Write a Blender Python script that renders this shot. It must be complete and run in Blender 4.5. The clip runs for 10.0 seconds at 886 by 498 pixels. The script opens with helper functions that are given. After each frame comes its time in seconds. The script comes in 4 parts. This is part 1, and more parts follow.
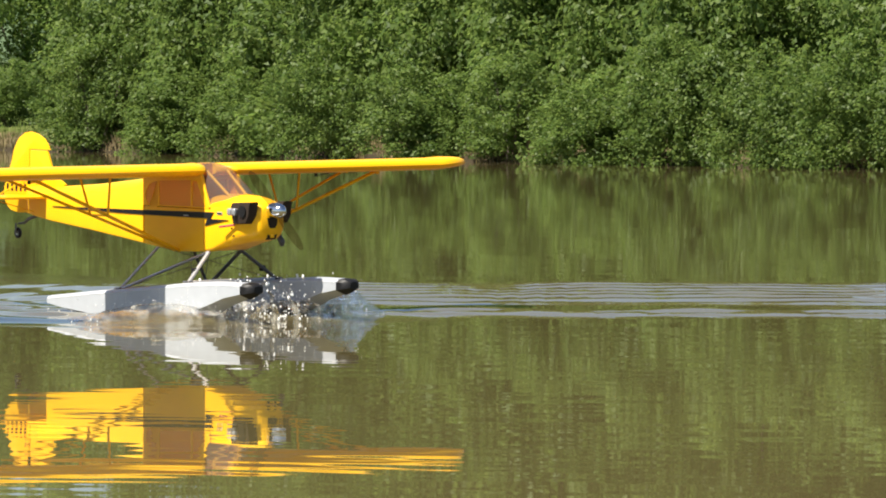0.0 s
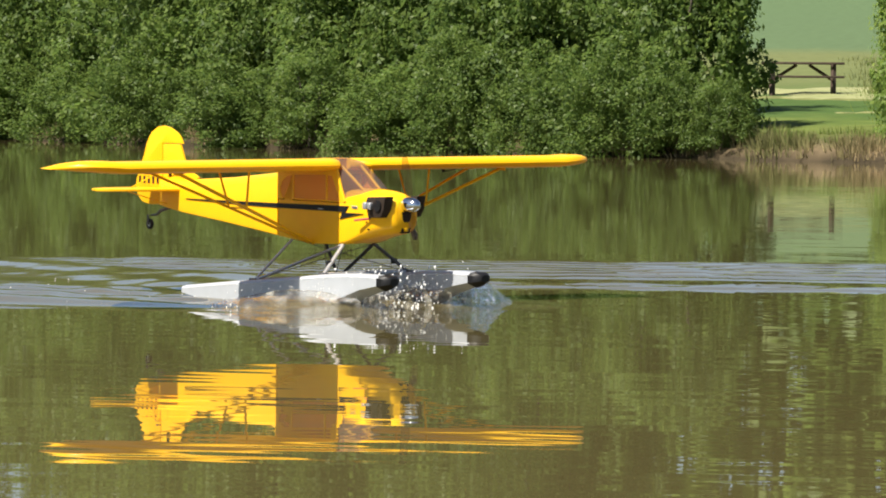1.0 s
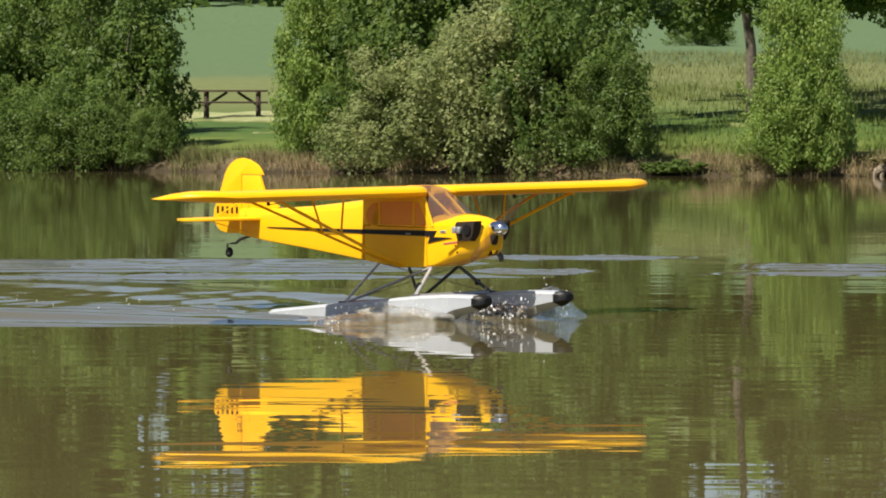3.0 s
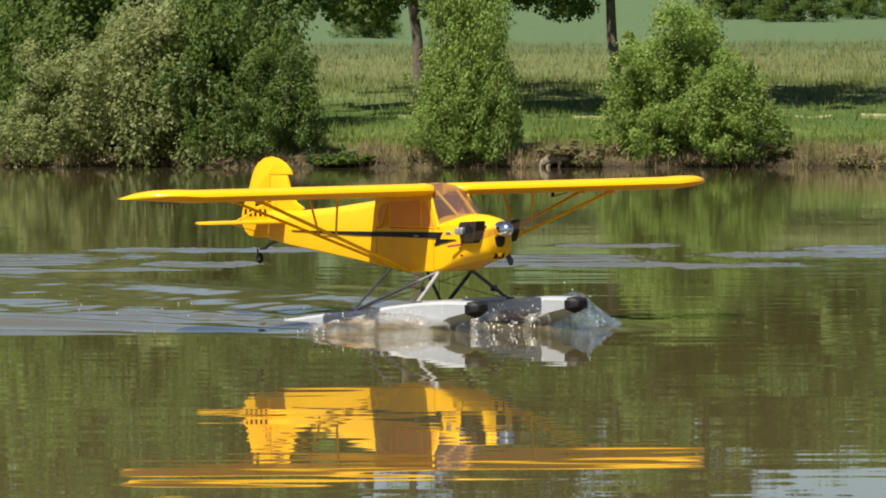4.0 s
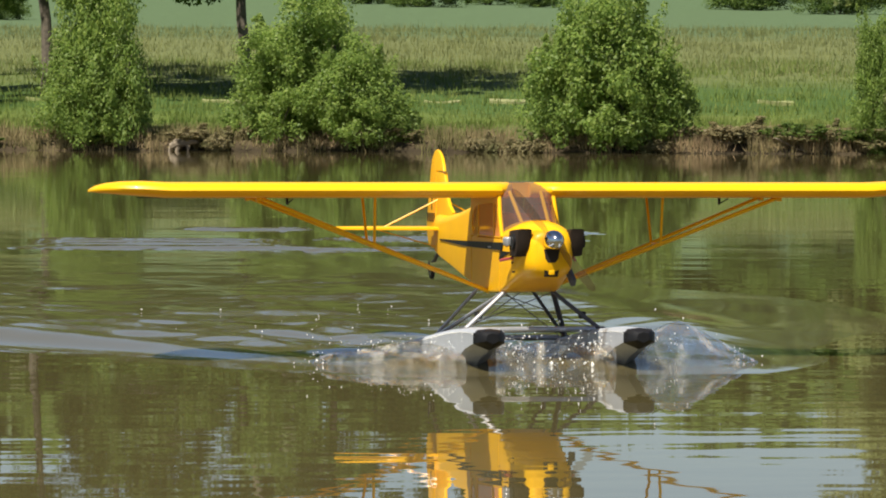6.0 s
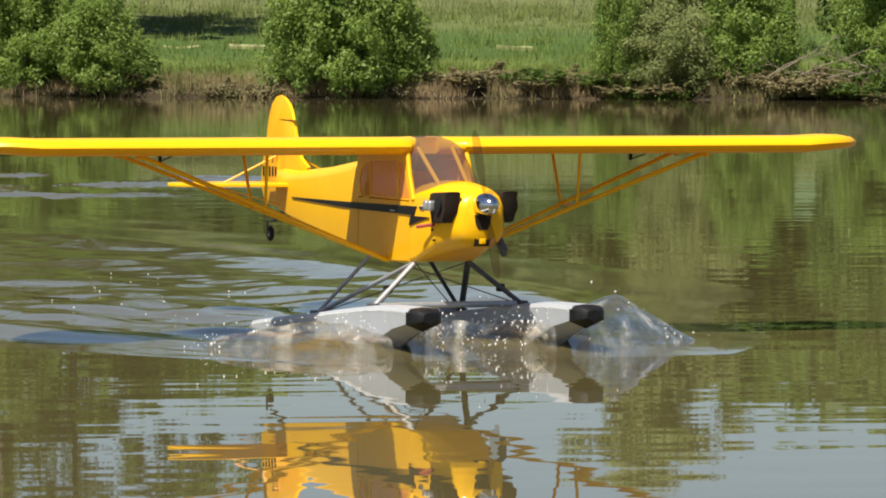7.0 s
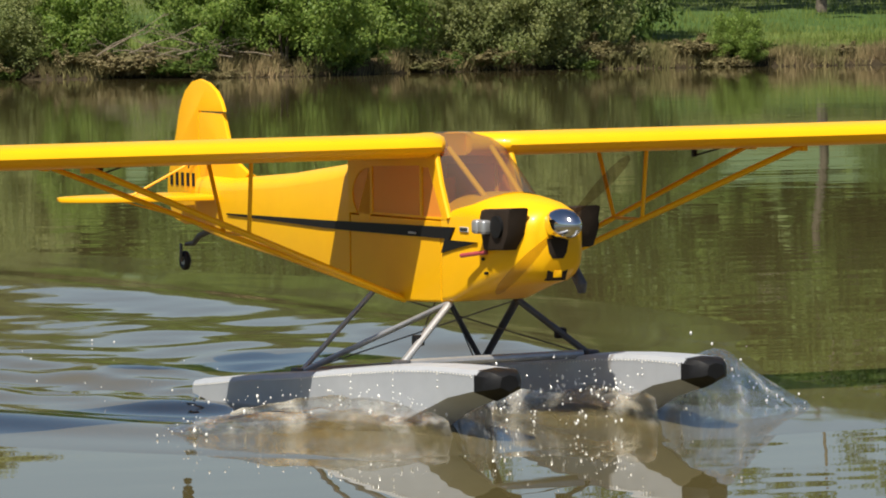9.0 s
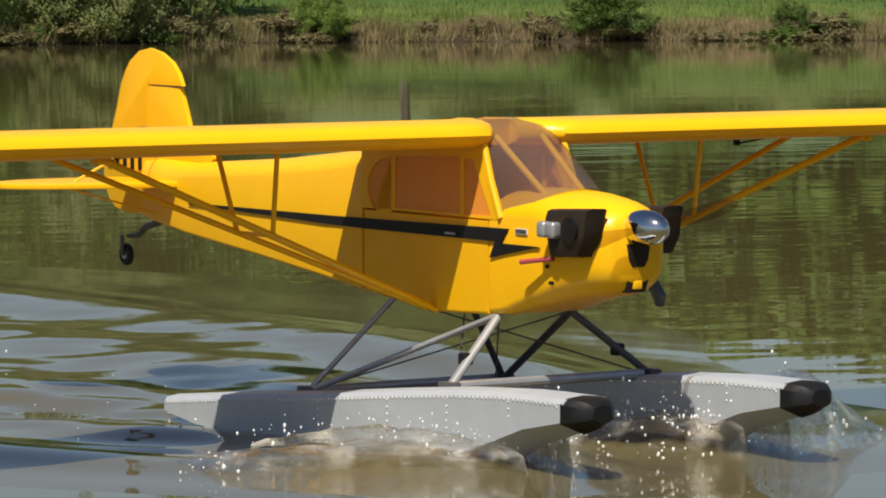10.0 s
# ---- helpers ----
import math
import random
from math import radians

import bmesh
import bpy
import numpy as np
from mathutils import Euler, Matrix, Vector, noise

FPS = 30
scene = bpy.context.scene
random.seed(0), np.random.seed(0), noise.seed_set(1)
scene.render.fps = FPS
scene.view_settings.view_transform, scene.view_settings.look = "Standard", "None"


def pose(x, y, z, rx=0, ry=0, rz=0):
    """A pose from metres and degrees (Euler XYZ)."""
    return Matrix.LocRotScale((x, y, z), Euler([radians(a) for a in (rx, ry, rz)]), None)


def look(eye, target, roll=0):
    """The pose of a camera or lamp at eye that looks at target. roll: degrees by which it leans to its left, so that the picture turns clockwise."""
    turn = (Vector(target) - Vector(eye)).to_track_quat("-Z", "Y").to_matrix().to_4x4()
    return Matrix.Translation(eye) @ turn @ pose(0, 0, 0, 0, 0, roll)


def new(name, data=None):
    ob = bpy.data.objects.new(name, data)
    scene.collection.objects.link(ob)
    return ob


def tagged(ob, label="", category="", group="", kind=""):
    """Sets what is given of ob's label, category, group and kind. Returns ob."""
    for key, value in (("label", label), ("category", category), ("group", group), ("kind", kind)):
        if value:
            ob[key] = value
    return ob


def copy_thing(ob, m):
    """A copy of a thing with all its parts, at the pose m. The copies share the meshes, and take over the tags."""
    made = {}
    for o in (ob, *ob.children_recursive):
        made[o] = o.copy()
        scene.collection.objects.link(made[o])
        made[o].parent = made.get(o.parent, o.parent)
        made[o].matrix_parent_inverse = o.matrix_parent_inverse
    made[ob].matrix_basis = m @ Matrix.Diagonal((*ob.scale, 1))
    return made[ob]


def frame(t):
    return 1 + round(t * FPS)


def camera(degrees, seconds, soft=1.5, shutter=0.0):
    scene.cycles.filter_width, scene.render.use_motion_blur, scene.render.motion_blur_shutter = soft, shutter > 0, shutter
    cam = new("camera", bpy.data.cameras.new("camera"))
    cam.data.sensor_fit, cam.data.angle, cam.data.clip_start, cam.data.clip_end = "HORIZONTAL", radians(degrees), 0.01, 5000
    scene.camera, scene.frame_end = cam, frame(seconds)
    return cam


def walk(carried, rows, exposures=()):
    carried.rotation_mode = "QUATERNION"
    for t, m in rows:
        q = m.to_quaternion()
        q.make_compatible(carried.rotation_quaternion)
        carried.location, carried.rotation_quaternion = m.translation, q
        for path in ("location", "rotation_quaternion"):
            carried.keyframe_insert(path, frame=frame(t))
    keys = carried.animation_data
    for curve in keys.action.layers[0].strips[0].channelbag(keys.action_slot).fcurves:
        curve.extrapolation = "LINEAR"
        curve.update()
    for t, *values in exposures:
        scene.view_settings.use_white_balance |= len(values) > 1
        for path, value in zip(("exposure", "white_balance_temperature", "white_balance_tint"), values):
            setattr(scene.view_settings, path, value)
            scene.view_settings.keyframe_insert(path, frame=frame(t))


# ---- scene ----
# The camera: seconds, x, y, pan to the right, tilt, lean, in metres and degrees.
FOV = 11.475
EYE_HEIGHT = 0.794
CAMERA_ROWS = [
    (0.0, -4.583, 23.515, -11.028, -1.742, 0.096),
    (0.5, -3.909, 23.637, -9.391, -2.061, 0.350),
    (1.0, -2.567, 16.319, -8.939, -1.839, 0.536),
    (1.5, -1.349, 9.947, -7.726, -1.310, 0.599),
    (2.0, -0.000, 0.000, -5.565, -1.588, 0.402),
    (2.2, -0.000, 0.000, -4.808, -1.716, 0.278),
    (3.3, -0.000, 0.000, -1.002, -1.484, 0.067),
    (3.5, 0.000, 0.000, 0.000, -1.485, 0.114),
    (4.0, 0.000, 0.000, 2.067, -1.633, -0.194),
    (4.5, 0.000, 0.000, 3.351, -1.753, -0.228),
    (5.0, 0.000, 0.000, 5.384, -1.762, -0.219),
    (5.2, 0.000, 0.000, 6.174, -1.727, -0.227),
    (6.3, 0.000, 0.000, 7.227, -2.062, 0.292),
    (6.5, 0.000, 0.000, 7.865, -2.305, 0.229),
    (7.0, 0.000, 0.000, 10.272, -2.544, 0.185),
    (7.5, 0.000, 0.000, 12.503, -2.536, -0.159),
    (8.0, 0.000, 0.000, 14.615, -2.689, -0.621),
    (8.5, 0.000, 0.000, 16.782, -2.813, -0.825),
    (9.0, 0.000, 0.000, 18.933, -2.853, -0.623),
    (9.5, 0.000, 0.000, 21.891, -3.015, -0.237),
    (10.0, 0.000, 0.000, 24.366, -3.211, -0.093),
]
# The seaplane: seconds, x, y, z, roll, pitch, heading.
PLANE_ROWS = [
    (0.0, -8.431, 39.960, 0.0263, 0.78, 0.93, -38.89),
    (0.5, -7.219, 39.712, 0.0254, 0.59, 1.03, -40.17),
    (1.0, -5.386, 33.449, 0.0077, 0.63, 1.01, -41.12),
    (1.5, -3.726, 27.959, 0.0111, 0.62, 0.76, -41.73),
    (2.0, -1.905, 19.560, 0.0042, 0.63, 0.73, -41.96),
    (2.2, -1.613, 19.268, -0.0007, 0.60, 0.71, -42.37),
    (3.3, -0.043, 17.775, -0.0108, 0.84, 0.44, -47.34),
    (3.5, 0.224, 17.508, -0.0121, 0.83, 0.30, -49.52),
    (4.0, 0.846, 16.755, -0.0101, 0.71, -0.00, -57.33),
    (4.5, 1.299, 15.995, -0.0139, 0.54, 0.13, -64.98),
    (5.0, 1.653, 15.178, -0.0169, 0.46, 0.18, -74.26),
    (5.2, 1.748, 14.844, -0.0158, 0.39, -0.04, -77.86),
    (6.3, 1.990, 12.674, -0.0067, -0.09, -0.42, -84.78),
    (6.5, 2.040, 12.400, -0.0067, -0.36, 0.03, -83.59),
    (7.0, 2.203, 11.492, -0.0082, -0.01, 0.18, -78.74),
    (7.5, 2.398, 10.566, -0.0011, -0.00, 0.11, -75.80),
    (8.0, 2.644, 9.686, 0.0032, 0.13, 0.08, -77.18),
    (8.5, 2.852, 8.932, 0.0040, 0.14, 0.13, -79.45),
    (9.0, 3.031, 8.088, 0.0091, 0.22, 0.27, -80.27),
    (9.5, 3.202, 7.387, 0.0109, 0.13, 0.41, -80.40),
    (10.0, 3.409, 6.675, 0.0087, 0.27, 0.83, -79.70),
]
# The old ripples drift towards the eye: seconds, x, y.
RIPPLE_ROWS = [(0.0, -3.34, 17.12), (0.5, -2.85, 17.21), (1.0, -1.87, 11.88), (1.5, -0.98, 7.24), (2.0, -0.00, 0.00), (2.2, -0.00, 0.00), (10.0, 0.00, 0.00)]
def camera_pose(x, y, pan, tilt, lean):
    a, e = radians(pan), radians(tilt)
    eye = Vector((x, y, EYE_HEIGHT))
    way = Vector((math.sin(a) * math.cos(e), math.cos(a) * math.cos(e), math.sin(e)))
    return look(eye, eye + 50 * way, lean)


cam = camera(FOV, 10.0, soft=1.9)
walk(cam, [(t, camera_pose(*r)) for t, *r in CAMERA_ROWS], [(0, 1.2), (1.0, 1.06), (2.2, 0.9), (3.5, 0.76), (5.2, 0.7), (6.5, 0.74), (7.5, 0.72), (9.0, 0.53), (10.0, 0.36)])

# ---- light: a high sun behind the camera's left shoulder, clear sky ----
SUN_AZ, SUN_EL = radians(-129.0), radians(57.0)
SUN_WAY = Vector((math.cos(SUN_AZ) * math.cos(SUN_EL), math.sin(SUN_AZ) * math.cos(SUN_EL), math.sin(SUN_EL)))
world = bpy.data.worlds.new("sky")
scene.world = world
world.use_nodes = True
wn, wl = world.node_tree.nodes, world.node_tree.links
sky = wn.new("ShaderNodeTexSky")
sky.sky_type = "NISHITA"
sky.sun_disc = False
sky.sun_elevation = SUN_EL
sky.sun_rotation = math.atan2(SUN_WAY.x, SUN_WAY.y)
sky.air_density, sky.dust_density = 0.85, 0.9
wl.new(sky.outputs[0], wn["Background"].inputs[0])
wn["Background"].inputs[1].default_value = 0.058
sun = new("sun", bpy.data.lights.new("sun", "SUN"))
sun.data.energy, sun.data.angle, sun.data.color = 5.0, radians(0.55), (1.0, 0.93, 0.81)
sun.matrix_world = look(SUN_WAY * 60, (0, 0, 0))


# ---- materials ----
def material(name, color, rough=0.5, metal=0.0, spread=0.12, grain=30.0, blotch=2.0, bump=0.0, bump_scale=60.0, coat=0.0,
             second=None, translucent=0.0, island=0.0, spec=0.5):
    """A surface with two scales of variation and a fine relief."""
    m = bpy.data.materials.new(name)
    m.use_nodes = True
    n, l = m.node_tree.nodes, m.node_tree.links
    b = n["Principled BSDF"]
    pos = n.new("ShaderNodeTexCoord").outputs["Object"]
    mixed = n.new("ShaderNodeMix")
    mixed.data_type = "RGBA"
    mixed.inputs[6].default_value = (*color, 1)
    other = second or tuple(c * 0.72 for c in color)
    mixed.inputs[7].default_value = (*other, 1)
    big = n.new("ShaderNodeTexNoise")
    big.inputs["Scale"].default_value, big.inputs["Detail"].default_value = blotch, 4
    l.new(pos, big.inputs["Vector"])
    ramp = n.new("ShaderNodeMapRange")
    ramp.inputs[1].default_value, ramp.inputs[2].default_value = 0.35, 0.65
    l.new(big.outputs[0], ramp.inputs[0])
    l.new(ramp.outputs[0], mixed.inputs[0])
    fine = n.new("ShaderNodeTexNoise")
    fine.inputs["Scale"].default_value, fine.inputs["Detail"].default_value = grain, 5
    l.new(pos, fine.inputs["Vector"])
    hsv = n.new("ShaderNodeHueSaturation")
    value = n.new("ShaderNodeMapRange")
    value.inputs[1].default_value, value.inputs[2].default_value = 0.25, 0.75
    value.inputs[3].default_value, value.inputs[4].default_value = 1 - spread, 1 + spread
    l.new(fine.outputs[0], value.inputs[0])
    bright = value.outputs[0]
    if island:
        geo = n.new("ShaderNodeNewGeometry")
        each = n.new("ShaderNodeMapRange")
        each.inputs[3].default_value, each.inputs[4].default_value = 1 - island, 1 + island
        l.new(geo.outputs["Random Per Island"], each.inputs[0])
        times = n.new("ShaderNodeMath")
        times.operation = "MULTIPLY"
        l.new(bright, times.inputs[0])
        l.new(each.outputs[0], times.inputs[1])
        bright = times.outputs[0]
        hue = n.new("ShaderNodeMapRange")
        hue.inputs[3].default_value, hue.inputs[4].default_value = 0.515, 0.485
        l.new(geo.outputs["Random Per Island"], hue.inputs[0])
        l.new(hue.outputs[0], hsv.inputs["Hue"])
    l.new(bright, hsv.inputs["Value"])
    l.new(mixed.outputs[2], hsv.inputs["Color"])
    l.new(hsv.outputs[0], b.inputs["Base Color"])
    b.inputs["Roughness"].default_value, b.inputs["Metallic"].default_value = rough, metal
    b.inputs["Coat Weight"].default_value, b.inputs["Coat Roughness"].default_value = coat, 0.08
    b.inputs["Specular IOR Level"].default_value = spec
    if bump:
        relief = n.new("ShaderNodeTexNoise")
        relief.inputs["Scale"].default_value, relief.inputs["Detail"].default_value = bump_scale, 4
        l.new(pos, relief.inputs["Vector"])
        node = n.new("ShaderNodeBump")
        node.inputs["Strength"].default_value, node.inputs["Distance"].default_value = bump, 0.3 / bump_scale
        l.new(relief.outputs[0], node.inputs["Height"])
        l.new(node.outputs[0], b.inputs["Normal"])
    if translucent:
        out = n["Material Output"]
        tr = n.new("ShaderNodeBsdfTranslucent")
        l.new(hsv.outputs[0], tr.inputs[0])
        mx = n.new("ShaderNodeMixShader")
        mx.inputs[0].default_value = translucent
        l.new(b.outputs[0], mx.inputs[1])
        l.new(tr.outputs[0], mx.inputs[2])
        l.new(mx.outputs[0], out.inputs[0])
    return m


def glass(name, color, rough=0.02, see=0.6):
    """A thin tinted pane: part clear, part glossy film."""
    m = bpy.data.materials.new(name)
    m.use_nodes = True
    n, l = m.node_tree.nodes, m.node_tree.links
    b = n["Principled BSDF"]
    b.inputs["Base Color"].default_value = (*color, 1)
    b.inputs["Roughness"].default_value = rough
    b.inputs["IOR"].default_value = 1.49
    clear = n.new("ShaderNodeBsdfTransparent")
    clear.inputs[0].default_value = (*[0.55 + 0.45 * c for c in color], 1)
    mx = n.new("ShaderNodeMixShader")
    mx.inputs[0].default_value = see
    l.new(b.outputs[0], mx.inputs[1])
    l.new(clear.outputs[0], mx.inputs[2])
    l.new(mx.outputs[0], n["Material Output"].inputs[0])
    return m


def water_material(waves, name, murk=(0.098, 0.081, 0.033), rough=0.015):
    """Murky water; waves: cycles a metre, height in metres, detail, share of it along the crests."""
    m = bpy.data.materials.new(name)
    m.use_nodes = True
    n, l = m.node_tree.nodes, m.node_tree.links
    b = n["Principled BSDF"]
    b.inputs["Base Color"].default_value = (*murk, 1)
    b.inputs["Roughness"].default_value = rough
    b.inputs["IOR"].default_value = 1.333
    pos = n.new("ShaderNodeTexCoord").outputs["Object"]
    height = None
    for scale, tall, detail, across in waves:
        mp = n.new("ShaderNodeMapping")
        mp.inputs["Scale"].default_value = (across, 1.0, 1.0)
        l.new(pos, mp.inputs["Vector"])
        tex = n.new("ShaderNodeTexNoise")
        tex.inputs["Scale"].default_value, tex.inputs["Detail"].default_value = scale, detail
        l.new(mp.outputs[0], tex.inputs["Vector"])
        mul = n.new("ShaderNodeMath")
        mul.operation = "MULTIPLY"
        mul.inputs[1].default_value = tall
        l.new(tex.outputs[0], mul.inputs[0])
        if height is None:
            height = mul.outputs[0]
        else:
            add = n.new("ShaderNodeMath")
            l.new(height, add.inputs[0])
            l.new(mul.outputs[0], add.inputs[1])
            height = add.outputs[0]
    bump = n.new("ShaderNodeBump")
    bump.inputs["Strength"].default_value, bump.inputs["Distance"].default_value = 1.0, 1.0
    l.new(height, bump.inputs["Height"])
    l.new(bump.outputs[0], b.inputs["Normal"])
    return m


def splash_material():
    """Thrown water: clear, with milky aerated streaks."""
    m = bpy.data.materials.new("thrown_water")
    m.use_nodes = True
    n, l = m.node_tree.nodes, m.node_tree.links
    b = n["Principled BSDF"]
    b.inputs["Base Color"].default_value = (0.74, 0.71, 0.62, 1)
    b.inputs["Roughness"].default_value, b.inputs["IOR"].default_value = 0.03, 1.333
    pos = n.new("ShaderNodeTexCoord").outputs["Object"]
    tex = n.new("ShaderNodeTexNoise")
    tex.inputs["Scale"].default_value, tex.inputs["Detail"].default_value = 16, 5
    l.new(pos, tex.inputs["Vector"])
    clear = n.new("ShaderNodeMapRange")
    clear.inputs[1].default_value, clear.inputs[2].default_value = 0.48, 0.68
    clear.inputs[3].default_value, clear.inputs[4].default_value = 0.98, 0.5
    l.new(tex.outputs[0], clear.inputs[0])
    l.new(clear.outputs[0], b.inputs["Transmission Weight"])
    fine = n.new("ShaderNodeTexNoise")
    fine.inputs["Scale"].default_value, fine.inputs["Detail"].default_value = 30, 3
    l.new(pos, fine.inputs["Vector"])
    bump = n.new("ShaderNodeBump")
    bump.inputs["Strength"].default_value, bump.inputs["Distance"].default_value = 1.0, 0.014
    l.new(fine.outputs[0], bump.inputs["Height"])
    l.new(bump.outputs[0], b.inputs["Normal"])
    thin = n.new("ShaderNodeMapRange")
    thin.inputs[1].default_value, thin.inputs[2].default_value = 0.40, 0.66
    thin.inputs[3].default_value, thin.inputs[4].default_value = 0.76, 0.33
    l.new(tex.outputs[0], thin.inputs[0])
    mx = n.new("ShaderNodeMixShader")
    l.new(thin.outputs[0], mx.inputs[0])
    l.new(b.outputs[0], mx.inputs[1])
    l.new(n.new("ShaderNodeBsdfTransparent").outputs[0], mx.inputs[2])
    l.new(mx.outputs[0], n["Material Output"].inputs[0])
    return m


LAKE = water_material(((0.5, 0.0022, 1.0, 0.3), (2.0, 0.0011, 1.0, 0.3), (5.0, 0.00065, 1.0, 0.4)), "lake_water")
RUFFLED = water_material(((0.5, 0.0028, 1.0, 0.4), (1.9, 0.0011, 2.0, 0.4), (5.0, 0.0006, 1.0, 0.25)), "ruffled_water")
WAKEWATER = water_material(((1.2, 0.005, 1.0, 0.6), (2.0, 0.0011, 1.0, 0.4), (5.0, 0.0011, 1.0, 0.5)), "wake_water", (0.102, 0.085, 0.038), 0.05)
YELLOW = material("yellow_covering", (0.94, 0.505, 0.004), 0.38, spread=0.03, grain=14, blotch=3, second=(0.92, 0.48, 0.004), bump=0.03, bump_scale=25, coat=0.1, spec=0.3, translucent=0.1)
BLACK = material("black_trim", (0.010, 0.010, 0.011), 0.5, spread=0.2, spec=0.2)
BLACK_MATT = material("black_baffle", (0.030, 0.021, 0.015), 0.7, spread=0.25, bump=0.1, bump_scale=90, spec=0.2)
RUBBER = material("rubber", (0.009, 0.009, 0.010), 0.5, spread=0.2, bump=0.1, spec=0.3)
CHROME = material("polished_metal", (0.75, 0.76, 0.78), 0.09, 1.0, spread=0.05, grain=60)
ALU = material("float_aluminium", (0.48, 0.505, 0.54), 0.42, 0.2, spread=0.05, grain=25, blotch=4, second=(0.44, 0.465, 0.50), bump=0.04, bump_scale=18)
STEEL = material("strut_aluminium", (0.46, 0.47, 0.48), 0.36, 0.6, spread=0.1, grain=40)
DARKSTEEL = material("dark_strut", (0.09, 0.09, 0.095), 0.5, 0.3, spread=0.2, grain=40)
TINT = glass("smoked_glazing", (0.26, 0.21, 0.18), 0.03, 0.76)
# brown tint, brightened to orange to stand for the sunlit cabin behind the panes
AMBER = glass("amber_glazing", (0.90, 0.34, 0.045), 0.06, 0.27)
PROP = glass("propeller_grey", (0.55, 0.45, 0.33), 0.5, 0.975)
INSIDE = material("cabin_lining", (0.70, 0.28, 0.05), 0.7, spread=0.1)
PINK = material("red_silicone", (0.40, 0.06, 0.07), 0.5)
WHITE = material("white_plate", (0.75, 0.74, 0.70), 0.5)
LEAF = material("leaf_green", (0.155, 0.23, 0.052), 0.5, spread=0.15, grain=2, blotch=0.5, second=(0.115, 0.18, 0.04), translucent=0.62, island=0.22, spec=0.35)
LEAF_LIGHT = material("leaf_fresh", (0.265, 0.37, 0.085), 0.5, spread=0.15, grain=2, blotch=0.5, second=(0.205, 0.30, 0.065), translucent=0.62, island=0.22, spec=0.35)
LEAF_GREY = material("leaf_greyish", (0.31, 0.345, 0.14), 0.55, spread=0.15, grain=2, blotch=0.6, second=(0.23, 0.28, 0.10), translucent=0.62, island=0.25, spec=0.35)
LEAF_BROWN = material("leaf_brownish", (0.27, 0.225, 0.115), 0.6, spread=0.15, grain=2, blotch=0.6, second=(0.18, 0.18, 0.075), translucent=0.4, island=0.25, spec=0.3)
BARK = material("bark", (0.12, 0.10, 0.075), 0.9, spread=0.4, grain=12, blotch=2, bump=0.8, bump_scale=14)
DEADWOOD = material("dead_wood", (0.21, 0.17, 0.12), 0.85, spread=0.3, grain=10, bump=0.5, bump_scale=20)
TABLEWOOD = material("table_wood", (0.06, 0.038, 0.026), 0.8, spread=0.3, grain=9, bump=0.3)
SPLASH = splash_material()
# drops and foam in opaque near-white, which paints the sparkle of the spray
DROPLET = material("water_drop", (0.88, 0.88, 0.86), 0.08, spread=0.02)
GRASS = material("grass_blades", (0.13, 0.19, 0.04), 0.7, spread=0.25, grain=1.2, blotch=0.3, second=(0.16, 0.20, 0.05), translucent=0.25, island=0.16, spec=0.2)
SEEDGRASS = material("seeding_grass", (0.185, 0.20, 0.072), 0.8, spread=0.3, grain=1.5, blotch=0.3, second=(0.16, 0.18, 0.065), translucent=0.2, island=0.14, spec=0.2)
HAY = material("mown_hay", (0.25, 0.25, 0.11), 0.9, spread=0.3, grain=3, blotch=0.5, second=(0.20, 0.22, 0.08))
DRYGRASS = material("dry_grass", (0.30, 0.225, 0.125), 0.8, spread=0.3, grain=1.5, blotch=0.4, second=(0.16, 0.16, 0.06), translucent=0.2, island=0.35, spec=0.2)


# ---- building helpers ----
def mesh_object(name, verts, faces, mat, smooth=False):
    me = bpy.data.meshes.new(name)
    me.from_pydata([tuple(v) for v in verts], [], [tuple(f) for f in faces])
    me.materials.append(mat)
    if smooth:
        me.polygons.foreach_set("use_smooth", [True] * len(me.polygons))
    me.update()
    return new(name, me)


def part(name, bm, mat, parent, label="", smooth=True, sharp=35):
    """Links a bmesh as one mesh under a thing or a part."""
    bmesh.ops.recalc_face_normals(bm, faces=bm.faces[:])
    for f in bm.faces:
        f.smooth = smooth
    if smooth:
        for e in bm.edges:
            if len(e.link_faces) == 2 and e.calc_face_angle(0) > radians(sharp):
                e.smooth = False
    me = bpy.data.meshes.new(name)
    bm.to_mesh(me)
    bm.free()
    me.materials.append(mat)
    ob = new(name, me)
    ob.parent = parent
    if label:
        ob["label"] = label
    return ob


def loft(rings, closed=True, caps=(True, True)):
    """Skins rings of equally many points."""
    bm = bmesh.new()
    rows = [[bm.verts.new(p) for p in ring] for ring in rings]
    k = len(rows[0])
    for a, b in zip(rows, rows[1:]):
        for i in range(k if closed else k - 1):
            j = (i + 1) % k
            bm.faces.new((a[i], a[j], b[j], b[i]))
    if closed:
        for use, row in zip(caps, (rows[0], rows[-1])):
            if use:
                bm.faces.new(row)
    bmesh.ops.remove_doubles(bm, verts=bm.verts[:], dist=1e-5)
    return bm


def rod(a, b, ra, rb=None, sides=10, flat=1.0):
    """A round or flattened bar from a to b."""
    a, b = Vector(a), Vector(b)
    rb = ra if rb is None else rb
    d = (b - a).normalized()
    u = d.cross(Vector((0, 0, 1)))
    u = u.normalized() if u.length > 1e-3 else Vector((1, 0, 0))
    v = d.cross(u)
    rings = []
    for p, r in ((a, ra), (b, rb)):
        rings.append([p + r * (math.cos(w) * u * flat + math.sin(w) * v) for w in [2 * math.pi * i / sides for i in range(sides)]])
    return loft(rings)


